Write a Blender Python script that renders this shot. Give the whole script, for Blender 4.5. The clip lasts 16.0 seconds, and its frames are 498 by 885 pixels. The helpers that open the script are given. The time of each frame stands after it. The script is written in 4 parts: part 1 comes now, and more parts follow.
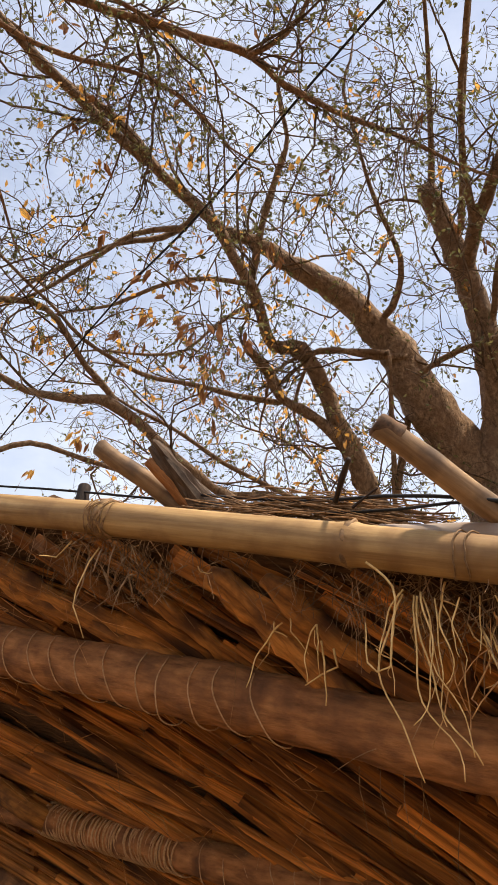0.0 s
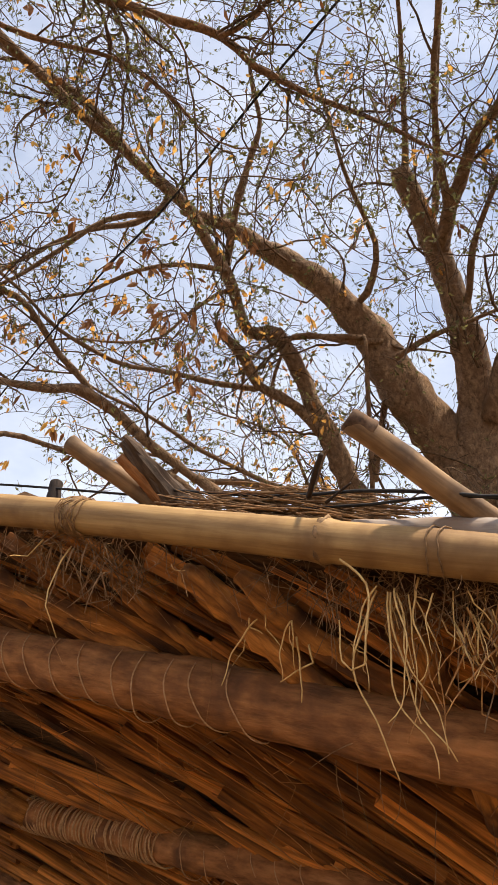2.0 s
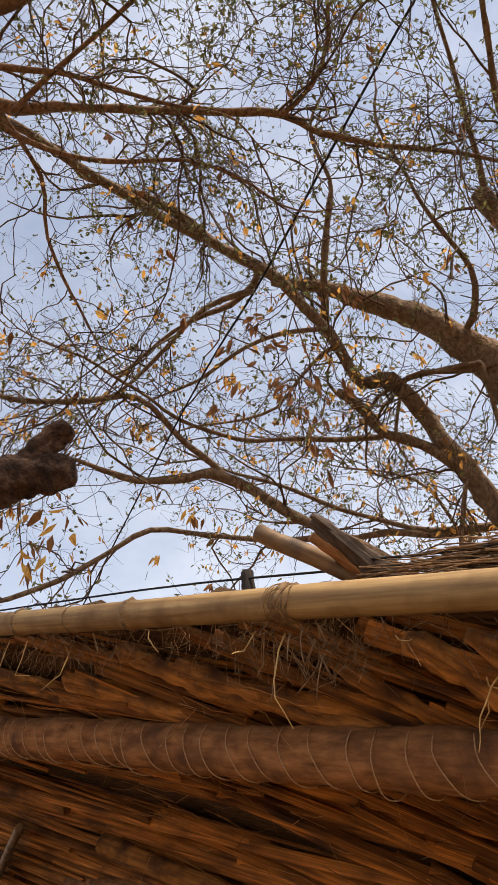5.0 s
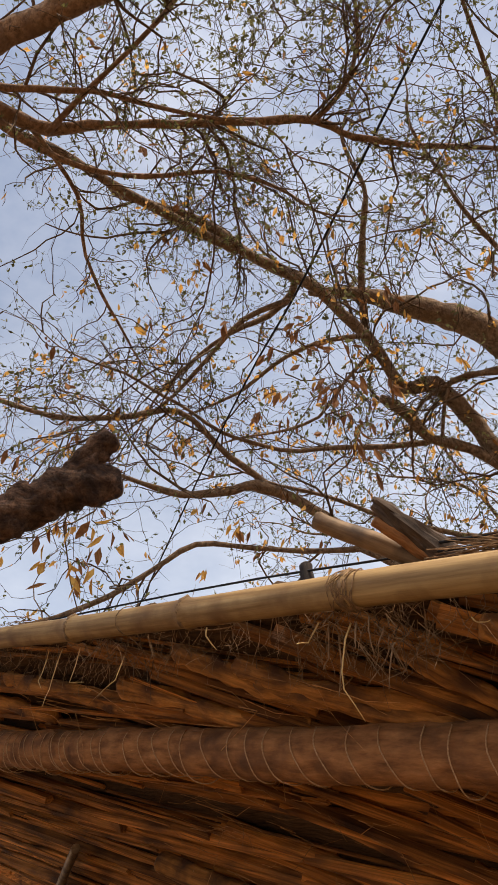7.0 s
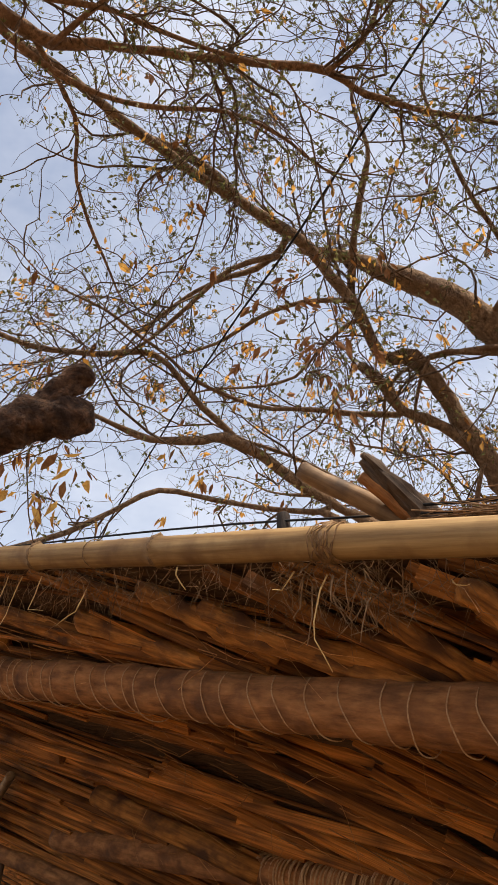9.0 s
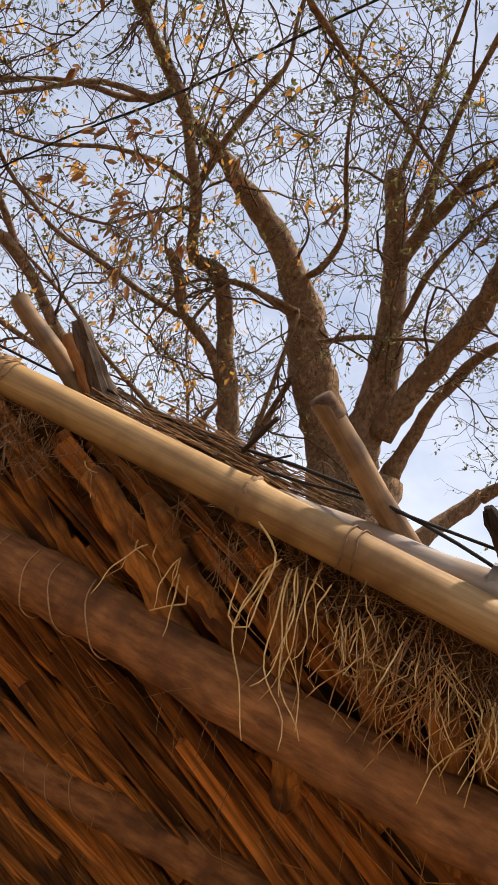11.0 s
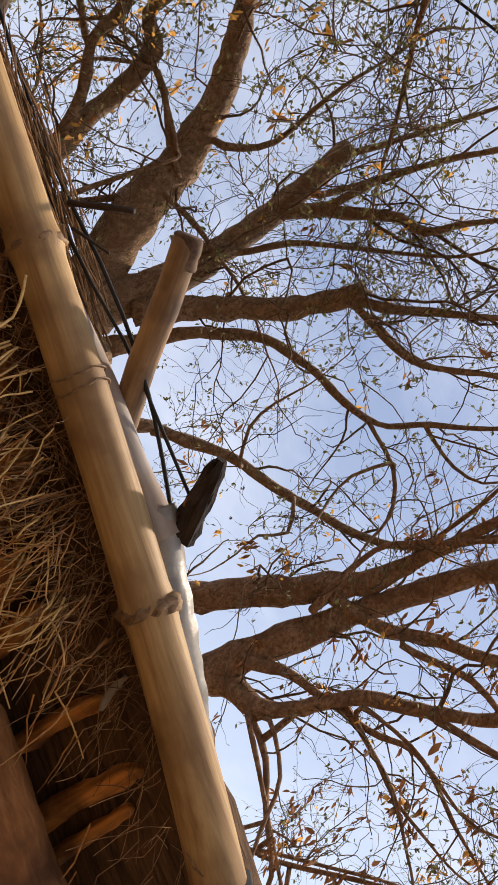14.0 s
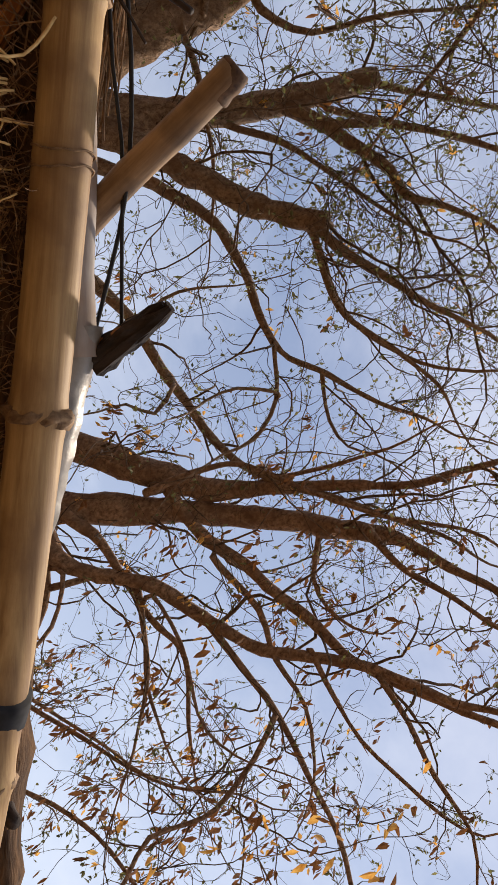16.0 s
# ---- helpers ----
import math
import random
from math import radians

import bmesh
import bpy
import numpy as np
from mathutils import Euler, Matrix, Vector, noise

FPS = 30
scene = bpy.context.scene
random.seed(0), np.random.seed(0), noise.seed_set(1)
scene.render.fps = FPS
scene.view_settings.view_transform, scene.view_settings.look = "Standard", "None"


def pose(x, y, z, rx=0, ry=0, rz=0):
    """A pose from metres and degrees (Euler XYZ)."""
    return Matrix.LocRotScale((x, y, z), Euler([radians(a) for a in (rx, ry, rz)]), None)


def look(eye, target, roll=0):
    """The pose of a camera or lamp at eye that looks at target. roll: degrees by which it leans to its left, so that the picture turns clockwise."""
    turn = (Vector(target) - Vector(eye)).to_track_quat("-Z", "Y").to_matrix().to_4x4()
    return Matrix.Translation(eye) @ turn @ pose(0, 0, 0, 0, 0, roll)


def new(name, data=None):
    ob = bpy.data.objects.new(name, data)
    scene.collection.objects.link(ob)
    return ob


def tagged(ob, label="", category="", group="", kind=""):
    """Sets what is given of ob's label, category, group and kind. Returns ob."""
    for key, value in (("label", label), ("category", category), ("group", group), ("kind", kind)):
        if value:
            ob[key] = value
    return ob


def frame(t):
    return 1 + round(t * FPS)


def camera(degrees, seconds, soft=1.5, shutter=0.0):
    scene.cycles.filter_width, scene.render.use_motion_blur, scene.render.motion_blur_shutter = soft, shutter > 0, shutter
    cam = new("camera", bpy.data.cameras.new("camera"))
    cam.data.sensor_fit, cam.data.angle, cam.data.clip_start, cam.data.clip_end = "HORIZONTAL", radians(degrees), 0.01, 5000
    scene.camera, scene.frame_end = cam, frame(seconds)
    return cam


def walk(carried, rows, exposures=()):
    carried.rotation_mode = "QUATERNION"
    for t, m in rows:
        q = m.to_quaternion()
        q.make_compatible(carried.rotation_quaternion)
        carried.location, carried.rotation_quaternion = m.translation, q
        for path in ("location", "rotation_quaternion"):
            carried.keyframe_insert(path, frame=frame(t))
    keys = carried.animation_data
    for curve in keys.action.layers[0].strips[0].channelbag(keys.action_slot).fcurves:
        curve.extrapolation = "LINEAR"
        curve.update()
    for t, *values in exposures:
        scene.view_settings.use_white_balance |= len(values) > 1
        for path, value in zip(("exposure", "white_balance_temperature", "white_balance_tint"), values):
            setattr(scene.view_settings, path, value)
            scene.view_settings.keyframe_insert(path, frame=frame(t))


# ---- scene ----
cam = camera(37.0, 16.0)
PATH = [
    (0, (0.061, 0.351, 1.652), (-0.175, 2.032, 2.71), 6.3),
    (0.5, (0.097, 0.364, 1.679), (-0.113, 2.073, 2.697), 6.0),
    (1, (0.087, 0.358, 1.691), (-0.097, 2.069, 2.711), 5.7),
    (1.5, (0.063, 0.344, 1.697), (-0.114, 2.054, 2.718), 5.4),
    (2, (0.072, 0.355, 1.682), (-0.107, 2.063, 2.707), 4.4),
    (2.5, (0.044, 0.342, 1.684), (-0.181, 2.039, 2.719), 2.2),
    (3, (-0.022, 0.313, 1.683), (-0.389, 1.952, 2.769), -0.2),
    (3.5, (-0.047, 0.327, 1.678), (-0.457, 1.934, 2.795), -1.2),
    (4, (-0.053, 0.323, 1.677), (-0.469, 1.927, 2.797), -1.4),
    (4.5, (-0.061, 0.309, 1.689), (-0.483, 1.909, 2.813), -1.2),
    (5, (-0.081, 0.298, 1.702), (-0.53, 1.873, 2.851), -1.9),
    (7.5, (-0.162, 0.39, 1.664), (-0.7, 1.894, 2.868), -1.7),
    (8, (-0.176, 0.377, 1.664), (-0.705, 1.892, 2.858), -1.2),
    (8.5, (-0.205, 0.398, 1.66), (-0.708, 1.946, 2.823), 0.0),
    (9, (-0.227, 0.408, 1.658), (-0.678, 2.007, 2.772), 2.3),
    (9.5, (-0.194, 0.431, 1.649), (-0.504, 2.114, 2.685), 6.1),
    (10, (-0.083, 0.409, 1.632), (-0.19, 2.154, 2.602), 10.2),
    (12.5, (-0.077, 0.373, 1.726), (0.498, 2.003, 2.771), 36.4),
    (13, (-0.046, 0.427, 1.706), (0.615, 1.939, 2.831), 42.2),
    (13.5, (-0.029, 0.517, 1.670), (0.787, 1.920, 2.822), 49.0),
    (14, (-0.082, 0.579, 1.662), (0.820, 1.917, 2.831), 55.2),
    (14.5, (-0.087, 0.631, 1.649), (0.943, 1.865, 2.849), 58.9),
    (15, (-0.115, 0.676, 1.659), (0.990, 1.761, 2.906), 62.6),
    (15.5, (-0.113, 0.644, 1.652), (1.069, 1.665, 2.923), 64.2),
    (16, (-0.039, 0.632, 1.607), (1.085, 1.629, 2.925), 70.5),
]
walk(cam, [(t, look(eye, target, roll)) for t, eye, target, roll in PATH],
     [(0, 0.68, 7400, 13), (2.5, 0.64, 7400, 13), (5, 0.39, 7350, 13), (7.5, 0.30, 7400, 13), (10, 0.52, 7450, 13), (12.5, 0.48, 7200, 14), (14.5, 0.28, 7100, 14), (16, 0.12, 7050, 14)])

# ---- light ----
world = bpy.data.worlds.new("sky")
scene.world = world
world.use_nodes = True
SUN_EL, SUN_AZ = radians(71), radians(118)


def build_sky():
    nt = world.node_tree
    nt.nodes.clear()
    out = nt.nodes.new("ShaderNodeOutputWorld")
    bg = nt.nodes.new("ShaderNodeBackground")
    sky = nt.nodes.new("ShaderNodeTexSky")
    sky.sky_type = "NISHITA"
    sky.sun_disc = False
    sky.sun_elevation, sky.sun_rotation = SUN_EL, SUN_AZ
    sky.air_density, sky.dust_density, sky.ozone_density = 1.0, 0.7, 1.6
    co = nt.nodes.new("ShaderNodeTexCoord")
    mp = nt.nodes.new("ShaderNodeMapping")
    mp.inputs["Scale"].default_value = (1.3, 1.9, 2.6)
    no = nt.nodes.new("ShaderNodeTexNoise")
    no.inputs["Scale"].default_value = 1.5
    no.inputs["Detail"].default_value = 6
    no.inputs["Roughness"].default_value = 0.6
    rp = nt.nodes.new("ShaderNodeValToRGB")
    rp.color_ramp.elements[0].position, rp.color_ramp.elements[0].color = 0.40, (0.09, 0.09, 0.09, 1)
    rp.color_ramp.elements[1].position, rp.color_ramp.elements[1].color = 0.82, (0.56, 0.56, 0.56, 1)
    # haze thickens towards the horizon
    sep = nt.nodes.new("ShaderNodeSeparateXYZ")
    haze = nt.nodes.new("ShaderNodeMapRange")
    haze.inputs["From Min"].default_value, haze.inputs["From Max"].default_value = 0.35, 0.72
    haze.inputs["To Min"].default_value, haze.inputs["To Max"].default_value = 0.24, 0.0
    veil = nt.nodes.new("ShaderNodeMath")
    veil.operation, veil.use_clamp = "ADD", True
    nt.links.new(co.outputs["Generated"], sep.inputs["Vector"])
    nt.links.new(sep.outputs["Z"], haze.inputs["Value"])
    nt.links.new(haze.outputs["Result"], veil.inputs[1])
    mix = nt.nodes.new("ShaderNodeMix")
    mix.data_type = "RGBA"
    mix.inputs["B"].default_value = (6.7, 7.3, 8.3, 1)
    nt.links.new(co.outputs["Generated"], mp.inputs["Vector"])
    nt.links.new(mp.outputs["Vector"], no.inputs["Vector"])
    nt.links.new(no.outputs["Fac"], rp.inputs["Fac"])
    nt.links.new(rp.outputs["Color"], veil.inputs[0])
    nt.links.new(veil.outputs["Value"], mix.inputs["Factor"])
    nt.links.new(sky.outputs["Color"], mix.inputs["A"])
    nt.links.new(mix.outputs["Result"], bg.inputs["Color"])
    bg.inputs["Strength"].default_value = 0.142
    nt.links.new(bg.outputs["Background"], out.inputs["Surface"])


build_sky()
sun_data = bpy.data.lights.new("sun", "SUN")
sun_data.energy, sun_data.angle, sun_data.color = 4.2, radians(3.0), (1.0, 0.90, 0.76)
sun = new("sun", sun_data)
sun_from = Vector((math.sin(SUN_AZ) * math.cos(SUN_EL), math.cos(SUN_AZ) * math.cos(SUN_EL), math.sin(SUN_EL)))
sun.matrix_world = look(sun_from * 30, (0, 0, 0))


# ---- materials ----
def material(name, dark, light, scale=(20, 20, 20), detail=6, rough=0.8, bump=0.3, bump_dist=0.004, coords="Object",
             spots=None, spot_scale=4.0, vary=0.0, island=False, translucent=0.0, spot_cut=0.55):
    m = bpy.data.materials.new(name)
    m.use_nodes = True
    nt = m.node_tree
    N = nt.nodes
    bsdf = N["Principled BSDF"]
    bsdf.inputs["Roughness"].default_value = rough
    bsdf.inputs["Specular IOR Level"].default_value = 0.3
    co = N.new("ShaderNodeTexCoord")
    mp = N.new("ShaderNodeMapping")
    mp.inputs["Scale"].default_value = scale
    nt.links.new(co.outputs[coords], mp.inputs["Vector"])
    no = N.new("ShaderNodeTexNoise")
    no.inputs["Scale"].default_value = 1.0
    no.inputs["Detail"].default_value = detail
    no.inputs["Roughness"].default_value = 0.65
    nt.links.new(mp.outputs["Vector"], no.inputs["Vector"])
    rp = N.new("ShaderNodeValToRGB")
    rp.color_ramp.elements[0].position, rp.color_ramp.elements[0].color = 0.32, (*dark, 1)
    rp.color_ramp.elements[1].position, rp.color_ramp.elements[1].color = 0.68, (*light, 1)
    nt.links.new(no.outputs["Fac"], rp.inputs["Fac"])
    colour = rp.outputs["Color"]
    if spots:
        n2 = N.new("ShaderNodeTexNoise")
        n2.inputs["Scale"].default_value = spot_scale
        n2.inputs["Detail"].default_value = 5
        nt.links.new(co.outputs[coords], n2.inputs["Vector"])
        r2 = N.new("ShaderNodeValToRGB")
        r2.color_ramp.elements[0].position = spot_cut - 0.1
        r2.color_ramp.elements[1].position = spot_cut + 0.14
        nt.links.new(n2.outputs["Fac"], r2.inputs["Fac"])
        mx = N.new("ShaderNodeMix")
        mx.data_type = "RGBA"
        mx.inputs["B"].default_value = (*spots, 1)
        nt.links.new(r2.outputs["Color"], mx.inputs["Factor"])
        nt.links.new(colour, mx.inputs["A"])
        colour = mx.outputs["Result"]
    if vary:
        rnd = N.new("ShaderNodeNewGeometry").outputs["Random Per Island"] if island else N.new("ShaderNodeObjectInfo").outputs["Random"]
        mr = N.new("ShaderNodeMapRange")
        mr.inputs["To Min"].default_value, mr.inputs["To Max"].default_value = 1 - vary, 1 + vary
        nt.links.new(rnd, mr.inputs["Value"])
        hs = N.new("ShaderNodeHueSaturation")
        nt.links.new(mr.outputs["Result"], hs.inputs["Value"])
        nt.links.new(colour, hs.inputs["Color"])
        colour = hs.outputs["Color"]
    nt.links.new(colour, bsdf.inputs["Base Color"])
    if bump:
        bp = N.new("ShaderNodeBump")
        bp.inputs["Strength"].default_value = bump
        bp.inputs["Distance"].default_value = bump_dist
        nt.links.new(no.outputs["Fac"], bp.inputs["Height"])
        nt.links.new(bp.outputs["Normal"], bsdf.inputs["Normal"])
    if translucent:
        tr = N.new("ShaderNodeBsdfTranslucent")
        nt.links.new(colour, tr.inputs["Color"])
        ms = N.new("ShaderNodeMixShader")
        ms.inputs["Fac"].default_value = translucent
        nt.links.new(bsdf.outputs["BSDF"], ms.inputs[1])
        nt.links.new(tr.outputs["BSDF"], ms.inputs[2])
        nt.links.new(ms.outputs["Shader"], N["Material Output"].inputs["Surface"])
    return m


# lengthwise grain runs along each piece's own x axis
M_BAMBOO = material("bamboo", (0.19, 0.098, 0.034), (0.49, 0.32, 0.140), (2.2, 48, 48), 8, 0.6, 0.4, 0.002, spots=(0.17, 0.088, 0.036), spot_scale=9, spot_cut=0.56)
M_NODE = material("bamboo_node", (0.08, 0.042, 0.020), (0.29, 0.175, 0.085), (60, 60, 60), 4, 0.7, 0.4, 0.003)
M_REED = material("reed_bark", (0.12, 0.040, 0.010), (0.74, 0.285, 0.062), (4, 75, 75), 8, 0.8, 1.0, 0.010, spots=(0.075, 0.030, 0.013), spot_scale=7, vary=0.5)
M_SPLIT = material("split_wood", (0.13, 0.048, 0.013), (0.72, 0.31, 0.075), (3.5, 48, 48), 9, 0.8, 1.0, 0.012, spots=(0.09, 0.038, 0.017), spot_scale=10, vary=0.3)
M_PURLIN = material("purlin_bark", (0.14, 0.056, 0.020), (0.50, 0.22, 0.082), (9, 34, 34), 10, 0.92, 1.0, 0.012, spots=(0.13, 0.056, 0.026), spot_scale=10, spot_cut=0.58)
M_TWINE = material("twine", (0.34, 0.19, 0.09), (0.55, 0.34, 0.18), (150, 150, 150), 2, 0.9, 0.3, 0.001)
# thatch colour is darkened so gaps between the reeds look deep in shade
M_THATCH_SHADED = material("thatch", (0.035, 0.018, 0.009), (0.15, 0.08, 0.038), (9, 90, 90), 6, 0.95, 0.9, 0.012)
M_STRAW = material("straw", (0.46, 0.27, 0.09), (0.74, 0.50, 0.21), (60, 60, 60), 3, 0.6, 0.1, 0.001, vary=0.3, island=True)
M_STRAW_BROWN = material("brown_straw", (0.13, 0.072, 0.034), (0.34, 0.20, 0.10), (60, 60, 60), 3, 0.75, 0.1, 0.001, vary=0.55, island=True)
M_FIBRE = material("reed_fibre", (0.28, 0.12, 0.04), (0.55, 0.28, 0.10), (60, 60, 60), 3, 0.8, 0.1, 0.001, vary=0.4, island=True)
M_BARK = material("bark", (0.10, 0.058, 0.035), (0.45, 0.30, 0.185), (38, 38, 24), 10, 0.9, 1.0, 0.03, spots=(0.22, 0.13, 0.074), spot_scale=9, spot_cut=0.56)
M_BARK_DARK = material("dark_bark", (0.10, 0.054, 0.031), (0.52, 0.31, 0.18), (38, 38, 24), 10, 0.9, 1.0, 0.03, spots=(0.21, 0.115, 0.066), spot_scale=8, spot_cut=0.56)
# the stump's shade is put into its bark colour, darker than the limbs
M_STUMP_SHADED = material("shaded_stump_bark", (0.028, 0.015, 0.010), (0.24, 0.125, 0.072), (26, 26, 34), 10, 0.95, 1.0, 0.05, spots=(0.040, 0.022, 0.015), spot_scale=14, spot_cut=0.54)
M_STUB = material("weathered_bamboo", (0.16, 0.088, 0.042), (0.40, 0.255, 0.135), (4, 60, 60), 6, 0.65, 0.4, 0.003, spots=(0.10, 0.06, 0.035), spot_scale=14)
M_CUT = material("cut_wood", (0.05, 0.030, 0.020), (0.17, 0.095, 0.052), (50, 50, 50), 4, 0.85, 0.4, 0.003)
M_TWIG = material("twig_bark", (0.045, 0.028, 0.017), (0.18, 0.112, 0.064), (30, 30, 30), 3, 0.9, 0.0, vary=0.4, island=True)
M_LEAF = material("leaf_green", (0.10, 0.105, 0.035), (0.27, 0.25, 0.10), (14, 14, 14), 3, 0.6, 0.0, vary=0.5, island=True, translucent=0.35)
M_LEAF_DRY = material("leaf_dry", (0.58, 0.25, 0.045), (0.88, 0.52, 0.14), (18, 18, 18), 3, 0.6, 0.0, vary=0.35, island=True, translucent=0.62)
M_LEAF_BROWN = material("leaf_brown", (0.16, 0.062, 0.022), (0.36, 0.16, 0.055), (18, 18, 18), 3, 0.7, 0.0, vary=0.4, island=True, translucent=0.3)
M_CHAR = material("charred_wood", (0.010, 0.008, 0.008), (0.050, 0.032, 0.024), (9, 60, 60), 6, 0.8, 0.8, 0.006)
M_GREYED = material("greyed_wood", (0.030, 0.021, 0.016), (0.15, 0.10, 0.068), (9, 60, 60), 8, 0.85, 0.9, 0.006)
M_PALE = material("weathered_wood", (0.20, 0.165, 0.14), (0.37, 0.325, 0.29), (5, 40, 40), 6, 0.75, 0.3, 0.003, spots=(0.24, 0.16, 0.11), spot_scale=8, spot_cut=0.58)
M_SHEET = material("plastic_sheet", (0.17, 0.155, 0.135), (0.29, 0.27, 0.24), (14, 14, 14), 5, 0.4, 0.5, 0.006, spots=(0.22, 0.16, 0.11), spot_scale=10)
M_CABLE = material("cable_rubber", (0.010, 0.010, 0.011), (0.022, 0.022, 0.024), (40, 40, 40), 2, 0.8, 0.1, 0.001)
M_SOIL = material("sandy_soil", (0.125, 0.078, 0.042), (0.22, 0.145, 0.080), (3, 3, 3), 8, 0.95, 0.6, 0.03, spots=(0.16, 0.10, 0.055), spot_scale=0.5)
# brown for the added, unseen walls that hold light back
M_UNSEEN_WALL = material("unseen_wall_mud", (0.16, 0.10, 0.06), (0.27, 0.18, 0.11), (5, 5, 5), 7, 0.95, 0.5, 0.02)
M_POST = material("post_bark", (0.10, 0.06, 0.036), (0.24, 0.15, 0.09), (30, 30, 5), 6, 0.85, 0.6, 0.006)


# ---- mesh helpers ----
def mesh_of(name, verts, faces, mat, smooth=True):
    me = bpy.data.meshes.new(name)
    me.from_pydata([tuple(v) for v in verts], [], [tuple(f) for f in faces])
    me.materials.append(mat)
    if smooth:
        me.polygons.foreach_set("use_smooth", [True] * len(me.polygons))
    me.update()
    return me


def part(name, me, parent, label="", m=None, kind=""):
    ob = new(name, me)
    ob.parent = parent
    if m is not None:
        ob.matrix_basis = m
    return tagged(ob, label=label, kind=kind)


def thing(name, at, label, category, group="", kind=""):
    ob = new(name)
    ob.empty_display_size = 0.1
    ob.matrix_basis = Matrix.Translation(at)
    return tagged(ob, label, category, group, kind)


def smooth_line(pts, step):
    """Catmull-Rom through rows of x, y, z, r, about one sample a step."""
    P = [np.array(p, float) for p in pts]
    P = [2 * P[0] - P[1]] + P + [2 * P[-1] - P[-2]]
    out = []
    for a, b, c, d in zip(P, P[1:], P[2:], P[3:]):
        n = max(2, int(np.linalg.norm(c[:3] - b[:3]) / step))
        for i in range(n):
            t = i / n
            out.append(0.5 * (2 * b + (c - a) * t + (2 * a - 5 * b + 4 * c - d) * t * t + (3 * b - a - 3 * c + d) * t ** 3))
    out.append(P[-2])
    out = np.array(out)
    out[:, 3] = np.maximum(out[:, 3], 0.0015)
    return out


def tube(line, sides=8, lump=0.0, seed=0, cap=True, flat=1.0, freq=6.0):
    """Verts and faces of a tube along rows of x, y, z, r."""
    line = np.asarray(line, float)
    n = len(line)
    tang = np.gradient(line[:, :3], axis=0)
    tang /= np.linalg.norm(tang, axis=1)[:, None] + 1e-9
    ref = np.array([0.31, 0.17, 0.93])
    if abs(tang.mean(0) @ ref) > 0.85 * np.linalg.norm(tang.mean(0)):
        ref = np.array([0.9, 0.3, -0.2])
    verts, faces = [], []
    for i in range(n):
        a = np.cross(tang[i], ref)
        a /= np.linalg.norm(a) + 1e-9
        b = np.cross(tang[i], a)
        for k in range(sides):
            w = 2 * math.pi * k / sides
            off = math.cos(w) * a + math.sin(w) * b * flat
            r = line[i, 3]
            if lump:
                q = line[i, :3] + off * r
                r *= 1 + lump * noise.noise(Vector(q * freq) + Vector((seed * 7.3, 0, 0))) + 0.5 * lump * noise.noise(Vector(q * freq * 3.1))
            verts.append(line[i, :3] + off * r)
    for i in range(n - 1):
        for k in range(sides):
            k2 = (k + 1) % sides
            faces.append((i * sides + k, i * sides + k2, (i + 1) * sides + k2, (i + 1) * sides + k))
    if cap:
        faces.append(tuple(range(sides))[::-1])
        faces.append(tuple((n - 1) * sides + k for k in range(sides)))
    return verts, faces


def joined(pieces):
    verts, faces, k = [], [], 0
    for v, f in pieces:
        verts.extend(v)
        faces.extend(tuple(i + k for i in q) for q in f)
        k += len(v)
    return verts, faces


# ---- ground ----
def build_ground():
    n, verts, faces = 60, [], []
    xs = np.sign(np.linspace(-1, 1, n)) * np.abs(np.linspace(-1, 1, n)) ** 3 * 1500
    for y in xs:
        for x in xs:
            verts.append((x, y, 0.05 * noise.noise(Vector((x * 0.3, y * 0.3, 0))) - 0.04))
    for j in range(n - 1):
        for i in range(n - 1):
            faces.append((j * n + i, j * n + i + 1, (j + 1) * n + i + 1, (j + 1) * n + i))
    tagged(new("ground", mesh_of("ground", verts, faces, M_SOIL)), "bare sandy soil under the shelter and trees", "ground", kind="structure")


build_ground()

# ---- the shelter: a lean-to roof, built along its own axes u (eave), v (inward, falling), n (out of the roof) ----
ORIGIN = Vector((0.092, 1.544, 2.204))
AX_U, AX_V, AX_N = Vector((0.8904, -0.3930, -0.2297)), Vector((0.2533, 0.8471, -0.4673)), Vector((0.3782, 0.3579, 0.8537))
ROOF = Matrix((AX_U, AX_V, AX_N)).transposed().to_4x4()
ROOF.translation = ORIGIN


def roof_pt(u, v, n):
    return ROOF @ Vector((u, v, n))


shelter = thing("thatched_shelter", (0, 0, 0), "lean-to shelter with reed and straw thatched roof on wooden posts", "shelter")


def run(p, q, extra=Matrix.Identity(4)):
    """Pose, in the world, of a piece whose own x axis runs from p to q in roof axes."""
    a, b = roof_pt(*p), roof_pt(*q)
    x = (b - a).normalized()
    z = (AX_N - x * AX_N.dot(x)).normalized()
    y = z.cross(x)
    m = Matrix((x, y, z)).transposed().to_4x4()
    m.translation = a
    return m @ extra, (b - a).length


def pole_rise(x):
    """The pole sags beyond its last tie."""
    return 0.010 * noise.noise(Vector((x * 0.8, 5, 0))) - 0.14 * max(0.0, x - 4.85) ** 2 - 0.004 * min(1.0, max(0.0, (x - 4.6) / 0.5))


